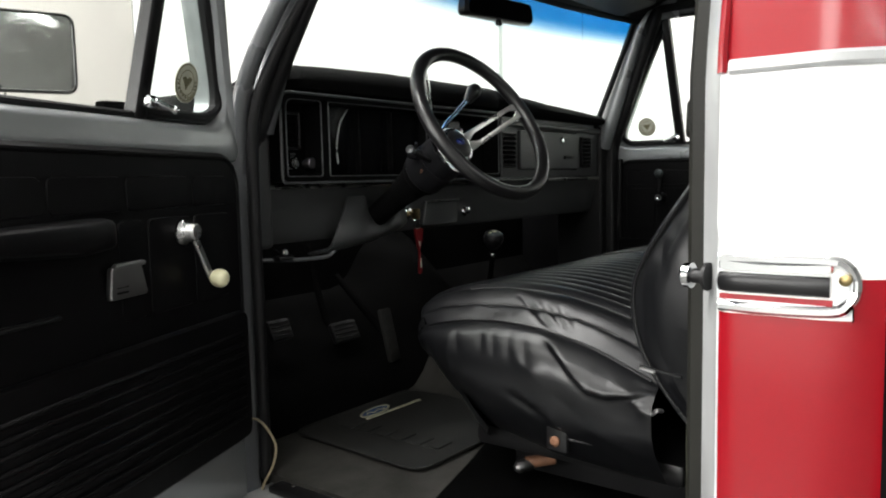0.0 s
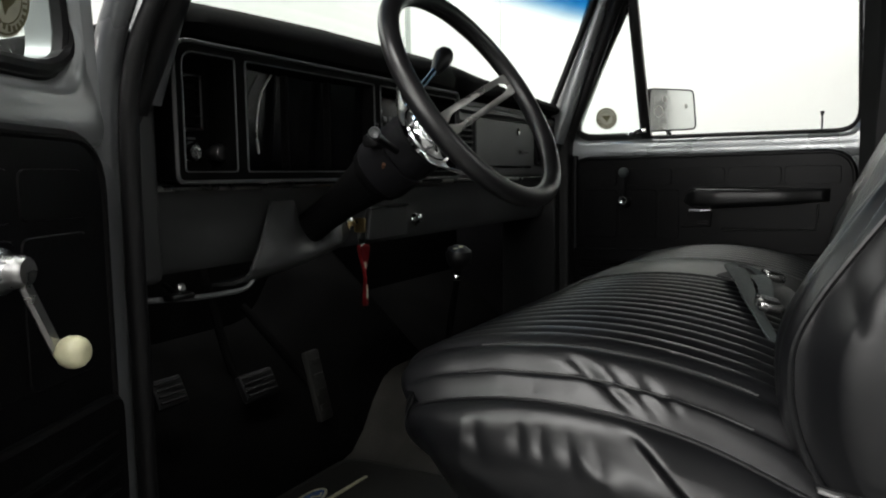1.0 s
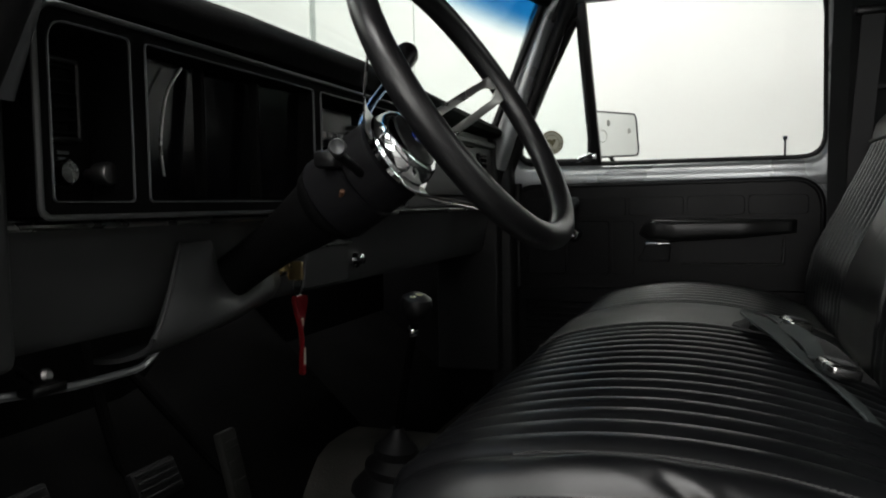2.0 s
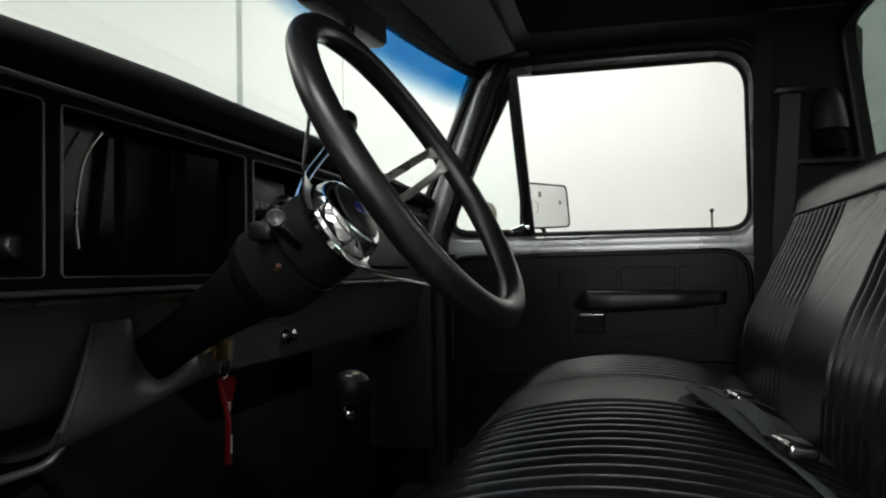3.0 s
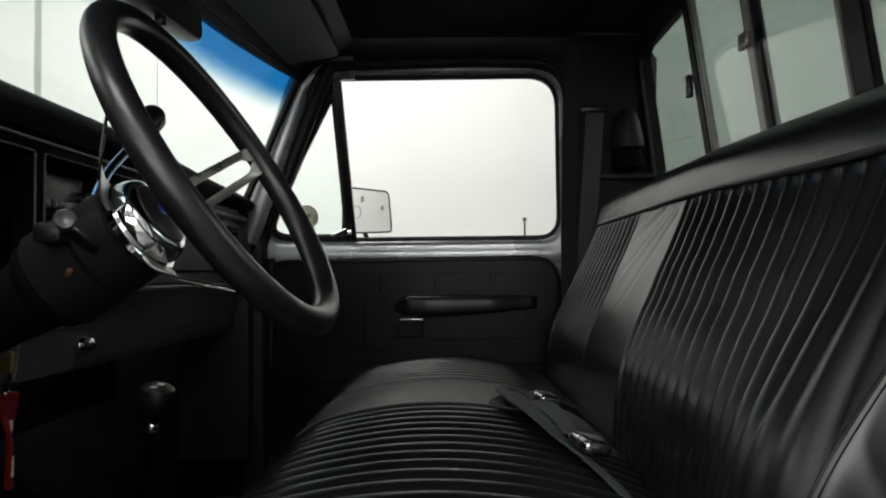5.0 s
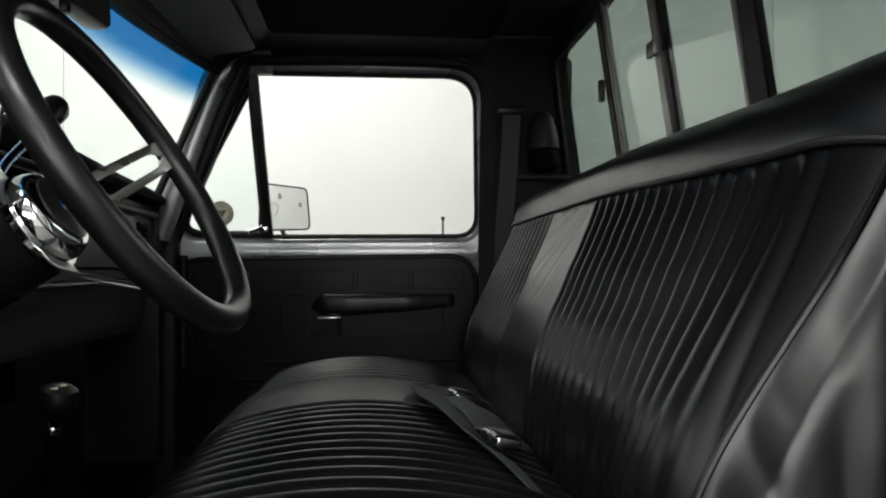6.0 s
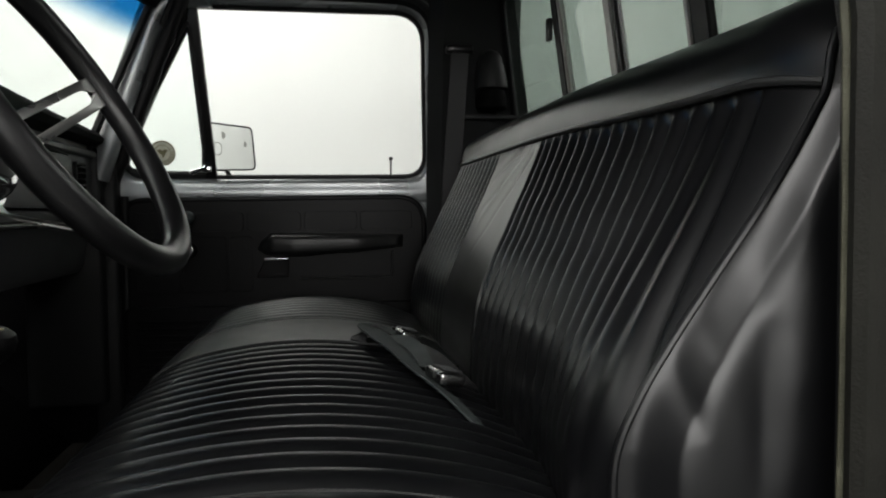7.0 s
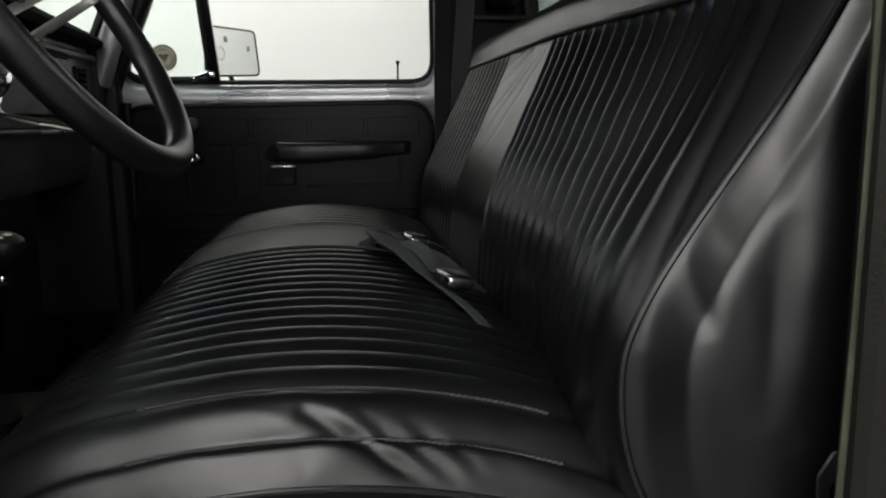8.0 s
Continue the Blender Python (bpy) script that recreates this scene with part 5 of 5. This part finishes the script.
def flap(y, z):
    """The loose flap of the cover: it stands out above its crisp lower edge and falls back below it."""
    best, side, run = 9.0, 1.0, 0.0
    n = len(FLAP) - 1
    for k, (p, q) in enumerate(zip(FLAP, FLAP[1:])):
        e = q - p
        t = max(0.0, min(1.0, (Vector((y, z)) - p).dot(e) / e.dot(e)))
        v = Vector((y, z)) - p - e * t
        if v.length < best:
            best, side, run = v.length, (1.0 if e.x * v.y - e.y * v.x < 0 else -1.0), (k + t) / n
    d = best * side
    fade = max(0.0, math.sin(math.pi * min(1.0, 0.10 + 0.84 * run))) ** 0.7
    lip = 1 / (1 + math.exp(-max(-40.0, min(40.0, d / 0.0028))))
    return fade * (0.015 * lip * math.exp(-max(0.0, d) / 0.040) - 0.011 * (1 - lip) * math.exp(-max(0.0, -d) / 0.020))


def side_cushion(i, j):
    k = (len(side_top) - 1) * i
    a = side_top[int(k)].lerp(side_top[min(int(k) + 1, len(side_top) - 1)], k - int(k))
    bottom = Vector((0.215, a.y, lerp([(0.1, 0.782), (0.30, 0.792), (0.43, 0.815), (0.52, 0.868), (0.57, 0.920), (0.66, 1.0)], a.y)))
    if bottom.z > a.z - 0.004:
        bottom.z = a.z - 0.004
    p = a.lerp(bottom, j)
    deep = min(1.0, (a.z - bottom.z) / 0.16)
    bulge = 0.052 * deep * math.sin(math.pi * j ** 0.72) ** 0.85
    y, z = p.y, p.z
    s = creases(y, z, SIDE_LINES) + flap(y, z)
    s += 0.0014 * noise.noise((y * 10, z * 8, 1.7)) + 0.0006 * noise.noise((y * 40, z * 26, 5.1))
    return Vector((p.x - bulge - s * min(1, j * 9), p.y, p.z))


part("cushion_side", grid(230, 110, side_cushion), VINYL, seat, "loose creased vinyl on the cushion end", 80)
part("piping", tube([p + Vector((-0.002, 0, 0.001)) for p in edge_point(CUSHION, 5, SX0, 0.060)[26:70:3]], 0.0026, 8), VINYL, cu, "black piping")


def side_passenger(i, j):
    pr = edge_point(CUSHION, 5, SX1, 0.060)
    k = round((len(pr) - 1) * i)
    a = pr[k]
    return a.lerp(Vector((SX1 + 0.01 * math.sin(math.pi * j), a.y, 0.80)), j)


part("far_side", grid(30, 8, side_passenger), VINYL, cu)
# backrest end facing the open door
back_front = edge_point(BACKREST, 6, SX0, 0.024) + edge_point(TOPROLL[:6], 5, SX0, 0.024)[2:]


BOLSTER_LINES = ((0.140, 1.180, 0.147, 1.110, -0.0050, 0.0085), (0.147, 1.125, 0.143, 0.990, -0.0045, 0.0110),
                 (0.125, 1.218, 0.104, 1.120, -0.0036, 0.0085), (0.107, 1.252, 0.088, 1.180, -0.0022, 0.0070), (0.122, 1.120, 0.108, 1.010, 0.0020, 0.0180),
                 (0.050, 1.300, 0.058, 1.215, -0.0022, 0.0150), (0.058, 1.225, 0.064, 1.050, -0.0042, 0.0190), (0.022, 1.330, 0.024, 1.150, 0.0022, 0.0150))


def side_back(i, j):
    k = (len(back_front) - 1) * i
    a = back_front[int(k)].lerp(back_front[min(int(k) + 1, len(back_front) - 1)], k - int(k))
    b = Vector((0.132, -0.115, min(1.44, a.z - 0.004)))
    p = a.lerp(b, j)
    y, z = p.y, p.z
    rise, fall = min(1.0, j / 0.22), max(0.0, (j - 0.72) / 0.28)
    s = (0.017 * rise * (2 - rise) - 0.004 * fall * fall) * max(0.0, math.sin(math.pi * max(0.0, min(1.0, (z - 0.84) / 0.66)))) ** 0.6
    s += creases(y, z, BOLSTER_LINES, 0.05)
    s += 0.0010 * noise.noise((y * 12, z * 8, 7.7)) + 0.0005 * noise.noise((y * 45, z * 22, 2.2))
    return Vector((p.x - s * min(1, j * 7), p.y, p.z))


part("backrest_side", warp(grid(220, 110, side_back), sag), VINYL, seat, "creased vinyl on the backrest end", 80)
part("piping", warp(tube([p + Vector((-0.002, 0.001, 0)) for p in back_front[::3]], 0.0034, 8), sag), VINYL, bk, "black piping")


def welt_at(k):
    d = 0.024 * max(0.0, 1 - min(k, 80 - k) / 80 * (SX1 - SX0) / 0.075) ** 2.2
    return Vector((SX0 + (SX1 - SX0) * k / 80, 0.0205 - 0.94 * d, 1.4005 - 0.34 * d))


welt = [welt_at(k) for k in range(81)]
part("piping", warp(sweep(welt, circle(0.0042, 8), (0, 0, 1)), sag), VINYL_BAND, bk, "raised piping below the top roll")


def far_back(i, j):
    a = edge_point(BACKREST, 6, SX1, 0.024)
    q = a[round((len(a) - 1) * i)]
    q = q - Vector((0, 0.9 * lerp(BACK_IN, q.z), 0))
    return q.lerp(Vector((SX1 + 0.008 * math.sin(math.pi * j), -0.12, q.z)), j)


part("far_side", grid(30, 8, far_back), VINYL, bk)
# smooth worn band between the pleated places
pr = spline2(CUSHION, 16)
part("middle_band", grid(24, 140, lambda i, j: (lambda p: Vector((0.872 + 0.244 * i, p.x, p.y + 0.0012 + 0.002 * math.sin(math.pi * i))))(pr[52 + round(j * 140)])), VINYL_BAND, cu, "smooth worn band between the pleats", 80)
part("seam", joined(*[sweep([(x, p.x, p.y + 0.0008) for p in pr[45:]], circle(0.0016, 6), (1, 0, 0)) for x in (0.870, 1.118)]), STITCH, cu, "sewn seam")
# stitches along the first seams by the door
for row in range(2):
    x = 0.205 + 0.663 / 16 * row
    bm = bmesh.new()
    e = max(0.0, 1 - (x - SX0) / 0.098) ** 2.2 * 0.060
    for p, q in zip(pr[134:198:2], pr[136:200:2]):
        for t in (0.1, 0.6):
            c = p.lerp(q, t)
            add(bm, box(x - 0.0008, x + 0.0008, c.x - 0.0022, c.x + 0.0022, c.y - e - 0.0113 * shallow(x), c.y - e - 0.0113 * shallow(x) + 0.0022, 0))
    tagged(part("stitching", bm, STITCH, cu, "grey thread"), kind="stuff")
part("seat_base", joined(box(0.235, 1.58, 0.10, 0.50, 0.770, 0.81, 0.01, 2), box(0.34, 0.38, 0.12, 0.48, 0.69, 0.775, 0.006, 1), box(1.53, 1.57, 0.12, 0.56, 0.69, 0.76, 0.006, 1)), BLACK, seat, "black seat frame")
hg = part("hinge", joined(warp(box(-0.002, 0.002, -0.04, 0.04, -0.004, 0.004, 0.0015, 1), lambda x, y, z: (0.146 + x, 0.105 + y * 0.8, 0.983 + 0.10 * y + z * 0.6))), BLACK, seat, "dark steel backrest hinge")
part("hinge_end", joined(warp(box(-0.003, 0.003, -0.014, 0.010, -0.004, 0.004, 0.002, 1), lambda x, y, z: (0.143 + x, 0.126 + y, 0.984 + z * 0.7 + 0.2 * y))), STEEL, hg, "bright hinge end")
part("cover_hook", tube([(0.150, 0.134, 0.912), (0.144, 0.124, 0.918), (0.146, 0.117, 0.917), (0.143, 0.109, 0.924), (0.150, 0.104, 0.922)], 0.0035, 8), STEEL, seat, "bright wire hook on the cover edge")
br = part("side_bracket", joined(box(0.168, 0.182, 0.272, 0.312, 0.815, 0.868, 0.005), rod((0.176, 0.285, 0.838), (0.180, 0.215, 0.838), 0.0035), rod((0.166, 0.305, 0.866), (0.166, 0.280, 0.858), 0.003)), BLACK, seat, "black seat bracket")
part("bolt", lathe((0.169, 0.293, 0.834), (-1, 0, 0), [(0, 0.009), (0.005, 0.009), (0.008, 0.005)], 10), RUST, br, "rusty bolt")
tr = thing("seat_adjuster", "rusty seat adjuster lever under the seat", "lever", (0.27, 0.44, 0.72))
part("arm", rod((0.29, 0.36, 0.752), (0.255, 0.405, 0.745), 0.011), RUST, tr, "rusty lever arm")
part("tip", lathe((0.263, 0.396, 0.744), (-0.75, 0.5, -0.15), [(0, 0.011), (0.012, 0.0125), (0.028, 0.0115), (0.034, 0.006)], 14), STEEL, tr, "bright lever tip")


# lap belts on the seat
def buckle(parent, at, along, up, size=(0.052, 0.040, 0.018)):
    a = Vector(along).normalized()
    u = (Vector(up) - Vector(up).dot(a) * a).normalized()
    s = a.cross(u)

    def B(x, y, z):
        return Vector(at) + a * x + s * y + u * z
    bx, by, bz_ = size
    k = part("buckle", joined(warp(box(-bx / 2, bx / 2, -by / 2, by / 2, -bz_ / 2, bz_ / 2, 0.005, 3), B), warp(box(bx / 2 - 0.004, bx / 2 + 0.014, -by / 2 + 0.006, by / 2 - 0.006, -0.002, 0.002, 0.001, 1), B)), BUCKLE, parent, "worn chrome buckle")
    part("push_plate", warp(box(-bx / 2 + 0.007, bx / 2 - 0.008, -by / 2 + 0.005, by / 2 - 0.005, bz_ / 2 - 0.001, bz_ / 2 + 0.0025, 0.0015, 1), B), BLACK, k, "ribbed black push plate")
    for q in range(4):
        part("ridge", warp(box(-bx / 2 + 0.012 + 0.007 * q, -bx / 2 + 0.0145 + 0.007 * q, -by / 2 + 0.008, by / 2 - 0.008, bz_ / 2 + 0.002, bz_ / 2 + 0.004, 0.0005, 1), B), DULL, k)
    return k


seat_z = lambda y: lerp([(0.10, 1.0), (0.15, 1.03), (0.22, 1.056), (0.30, 1.074), (0.4, 1.082)], y)


def strap(name, pts, width, m, parent, label, taper=0.0):
    """Webbing through points (x, y, height over the seat, twist in degrees)."""
    path = smooth_path([(x, y, seat_z(y) + h) for x, y, h, w in pts], 6)
    turn = smooth_path([(w, 0, 0) for x, y, h, w in pts], 6)
    loops = []
    for k, p in enumerate(path):
        t = (path[min(k + 1, len(path) - 1)] - path[max(k - 1, 0)]).normalized()
        up = Vector((0, -0.2, 1))
        up = (up - up.dot(t) * t).normalized()
        sd = t.cross(up)
        c, s = math.cos(radians(turn[k].x)), math.sin(radians(turn[k].x))
        sd, up = sd * c + up * s, up * c - sd * s
        loops.append([p + sd * a + up * b for a, b in rect(width * (1 - taper * k / len(path)), 0.0026, 0.3)])
    return part(name, rings(loops), m, parent, label)


lb = thing("lap_belt", "grey-green lap belt with chrome buckle lying twisted on the seat", "seat belt", (0.70, 0.25, 1.065), "lap belts")
strap("webbing", [(0.900, 0.262, 0.012, 30), (0.915, 0.285, 0.018, 20), (0.885, 0.294, 0.024, 0), (0.83, 0.281, 0.022, -4), (0.75, 0.262, 0.018, 6), (0.66, 0.244, 0.012, 16), (0.60, 0.230, 0.010, 18), (0.55, 0.217, 0.007, 14), (0.51, 0.205, 0.002, 10), (0.490, 0.194, -0.005, 5)], 0.044, BELT, lb, "grey-green webbing", 0.62)
strap("loop", [(0.890, 0.268, 0.014, 20), (0.845, 0.252, 0.024, -25), (0.79, 0.236, 0.026, -30), (0.735, 0.228, 0.020, -10), (0.69, 0.226, 0.014, 5)], 0.024, BELT, lb, "narrow turned-over webbing")
strap("fold", [(0.875, 0.312, 0.004, 0), (0.905, 0.306, 0.012, 35), (0.920, 0.286, 0.016, 60), (0.905, 0.262, 0.010, 70), (0.87, 0.250, 0.006, 80)], 0.026, BELT_DARK, lb, "rolled dark belt end")
buckle(lb, (0.612, 0.214, seat_z(0.214) + 0.020), (1, 0.22, 0.02), (0, -0.25, 1), (0.056, 0.036, 0.016))
lb2 = thing("lap_belt", "dark lap belt with chrome buckle tucked into the seat crease", "seat belt", (0.84, 0.21, 1.06), "lap belts")
strap("webbing", [(0.905, 0.236, 0.012, 0), (0.855, 0.222, 0.010, -20), (0.80, 0.205, 0.008, -30), (0.75, 0.180, 0.004, -10), (0.72, 0.155, -0.004, 0)], 0.038, BELT_DARK, lb2, "black webbing")
buckle(lb2, (0.915, 0.231, seat_z(0.231) + 0.022), (1, 0.25, 0.02), (0, -0.25, 1), (0.056, 0.036, 0.016))
lb3 = thing("belt_anchor", "steel belt anchor on the floor behind the seat", "belt anchor", (0.10, 0.05, 0.98))
tag = rounded([(-0.016, -0.034), (-0.020, 0.010), (-0.004, 0.026), (0.014, 0.020), (0.018, -0.034)], 0.006, 4)
slot = rounded([(-0.007, -0.016), (-0.008, 0.000), (0.001, 0.008), (0.007, 0.004), (0.006, -0.016)], 0.003, 4)
fp = lambda u, v, t: (0.128 + t + 0.25 * u, 0.022 - u * 0.9, 1.020 + v)
part("plate", rings([[fp(u, v, 0.0) for u, v in tag], [fp(u, v, -0.003) for u, v in tag], [fp(u, v, -0.003) for u, v in slot], [fp(u, v, 0.0) for u, v in slot]], True, False, True), STEEL, lb3, "slotted steel plate")
part("webbing", sweep([(0.124, 0.024, 1.01), (0.13, 0.015, 0.93), (0.14, 0.005, 0.84), (0.15, 0.0, 0.74)], rect(0.034, 0.003), (-1, 0, 0)), BELT_DARK, lb3, "black webbing")

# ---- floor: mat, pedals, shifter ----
# Thin black sheet laid in for the seat's shade on the floor
solo("seat_shade", slab(rounded([(0.095, -0.12), (0.66, -0.12), (0.66, 0.635), (0.52, 0.632), (0.30, 0.566), (0.095, 0.508)], 0.01, 3), lambda u, v, t: (u, v, FLOOR + 0.002 + t), 0.0, 0.005, 0.001), TOE, "black sheet on the cab floor for the shade under the seat", "floor pad")
mt = thing("floor_mat", "black rubber floor mat with pale script print", "floor mat", (0.42, 0.90, FLOOR))
ol = rounded([(0.200, 0.615), (0.52, 0.605), (0.60, 0.66), (0.645, 0.76), (0.645, 1.005), (0.225, 1.005)], 0.045)
mf = lambda u, v, t: (u, v, FLOOR + 0.004 + t)
mm = part("mat", slab(ol, mf, 0.0, 0.006, 0.002), MAT_RUBBER, mt, "black rubber mat")
part("edge", sweep([mf(u, v, 0.006) for u, v in ol], rect(0.008, 0.004, 0.4), (0, 0, 1), True), MAT_RUBBER, mm)
for k in range(6):
    x0, y0 = 0.312, 0.655 + 0.050 * k
    part("tread_block", slab(rounded([(x0, y0), (x0 + 0.054, y0 - 0.002), (x0 + 0.054, y0 + 0.040), (x0, y0 + 0.042)], 0.005, 3), mf, 0.005, 0.0095, 0.002), MAT_RUBBER, mm)
oval = [(0.440 + x, 0.948 + y + 0.1 * x) for x, y in circle(0.052, 28, 0.019)]
part("print", joined(sweep([mf(u, v, 0.0075) for u, v in oval], rect(0.005, 0.003), (0, 0, 1), True), sweep([mf(0.382, 0.922, 0.0075), mf(0.48, 0.918, 0.0075), mf(0.575, 0.915, 0.0075)], rect(0.008, 0.003), (0, 0, 1))), SCRIPT, mm, "pale oval outline with underline")
part("print", slab(oval, mf, 0.0055, 0.0072), BLUE_PRINT, mm, "blue oval print")
part("print", sweep([mf(0.408 + 0.011 * k, 0.945 + 0.006 * math.sin(k * 2.1), 0.0085) for k in range(7)], rect(0.004, 0.002), (0, 0, 1)), SCRIPT, mm, "pale scribble in the oval")


def pedal(label, x, y, z, w, h, tilt, arm_to, m=RUBBER):
    p = thing("pedal", label, "pedal", (x, y, z - h / 2), "pedals")
    f = lambda a, b, c: (x + a, y + b * math.cos(tilt) + c * math.sin(tilt), z - b * math.sin(tilt) + c * math.cos(tilt))
    pd = part("pad", warp(box(-w / 2, w / 2, -0.008, 0.008, -h / 2, h / 2, 0.005, 2), f), m, p, "ribbed rubber pedal pad")
    for k in range(4):
        zz = -h / 2 + h * (k + 0.7) / 4.6
        part("rib", warp(box(-w / 2 + 0.006, w / 2 - 0.006, -0.011, -0.007, zz, zz + h * 0.08, 0.001, 1), f), m, pd)
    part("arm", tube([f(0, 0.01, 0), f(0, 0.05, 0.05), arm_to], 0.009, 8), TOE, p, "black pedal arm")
    return p


pedal("wide rubber brake pedal on a black arm", 0.545, 1.15, 0.862, 0.095, 0.055, 0.45, (0.53, 1.27, 1.10))
pedal("rubber clutch pedal on a black arm", 0.318, 1.15, 0.905, 0.068, 0.052, 0.45, (0.33, 1.27, 1.12))
pedal("long worn accelerator pedal rising from the floor", 0.668, 1.095, 0.836, 0.044, 0.150, 0.25, (0.64, 1.27, 1.0), MAT_RUBBER)
sh = thing("gear_shifter", "floor shifter with black engraved ball knob", "gear lever", (0.82, 0.86, 0.80))
part("rod", tube([(0.815, 0.875, 0.80), (0.808, 0.855, 0.92), (0.795, 0.83, 1.03), (0.778, 0.810, 1.105)], 0.0065, 10), TOE, sh, "black shift rod")
part("boot", lathe((0.815, 0.875, 0.785), (-0.05, -0.12, 1), [(0, 0.075), (0.012, 0.070), (0.03, 0.050), (0.045, 0.052), (0.06, 0.036), (0.075, 0.038), (0.095, 0.018), (0.11, 0.010)], 24), RUBBER, sh, "black rubber boot")
kn = part("knob", lathe((0.784, 0.818, 1.082), (-0.12, -0.2, 0.97), [(0, 0.010), (0.008, 0.018), (0.02, 0.0255), (0.032, 0.0275), (0.043, 0.024), (0.049, 0.014), (0.050, 0.004)], 26), BLACK, sh, "glossy black ball knob")
part("knob_print", joined(*[sweep([Vector((0.776, 0.806, 1.129)) + Vector((x + 0.0042 * math.cos(a), y + 0.0042 * math.sin(a), 0.002 - 0.25 * abs(x) - 0.05 * y)) for a in (0, 1.57, 3.14, 4.71)], rect(0.003, 0.0022), (0, 0, 1), True) for x, y in ((-0.014, 0.004), (-0.005, -0.004), (0.004, 0.004), (0.013, -0.003))]), IVORY, kn, "pale shift pattern marks")
part("ferrule", lathe((0.79, 0.824, 1.058), (-0.12, -0.2, 0.97), [(0, 0.007), (0.004, 0.010), (0.012, 0.010), (0.016, 0.007)], 14), CHROME, sh, "bright ferrule")

# ---- under the roof ----
rm = thing("rear_view_mirror", "black rear-view mirror hung from the windshield", "mirror", (0.87, 0.845, 1.70))
f = lambda u, v, t: (0.868 + u, 0.842 + t - 0.02 * u, 1.727 + v + 0.045 * u)
ol = rounded([(-0.165, -0.028), (-0.155, 0.032), (0.155, 0.032), (0.165, -0.028)], 0.018)
part("housing", slab(ol, f, -0.012, 0.024, 0.008), BLACK, rm, "black mirror housing")
part("mirror_glass", slab([(u * 0.95, v * 0.84) for u, v in ol], f, -0.0145, -0.011), SMOKED, rm, "dark mirror glass")
part("stem", tube([f(0, 0.0, 0.02), (0.868, 0.875, 1.755), (0.868, 0.885, 1.80)], 0.008, 8), BLACK, rm, "black mirror stem")
part("dimmer_tab", box(0.855, 0.872, 0.832, 0.846, 1.684, 1.702, 0.003), BLACK, rm, "small black tab")
for s, lab in ((1, "dark grey sun visor folded up over the passenger"), (-1, "dark grey sun visor folded up over the driver")):
    v = thing("sun_visor", lab, "sun visor", (XC + s * 0.38, 0.72, 1.84), "sun visors")
    vl = rounded([(0.10, 0.655), (0.62, 0.648), (0.60, 0.775), (0.12, 0.800)], 0.025)
    part("board", slab([(XC + s * a, b) for a, b in vl], lambda a, b, t: (a, b, 1.842 - 0.20 * (b - 0.66) - 0.02 * abs(a - XC) + t), -0.010, 0.004, 0.004), GREY_TRIM, v, "dark padded board")
    part("pivot_rod", tube([(XC + s * 0.12, 0.80, 1.822), (XC + s * 0.35, 0.785, 1.812), (XC + s * 0.62, 0.765, 1.806), (XC + s * 0.66, 0.755, 1.835)], 0.005, 8), BLACK, v, "black pivot rod")

# wire between door and pillar
wi = thing("door_wire", "thin tan wire looping from the pillar to the sill", "wire", (0.0, 0.87, 0.68))
part("wire", tube([(-0.012, 0.868, 0.820), (0.004, 0.856, 0.814), (0.020, 0.850, 0.795), (0.036, 0.846, 0.762), (0.037, 0.846, 0.738), (0.028, 0.848, 0.712), (0.014, 0.852, 0.690), (0.010, 0.858, 0.672)], 0.0026, 8), WIRE, wi, "tan insulated wire")
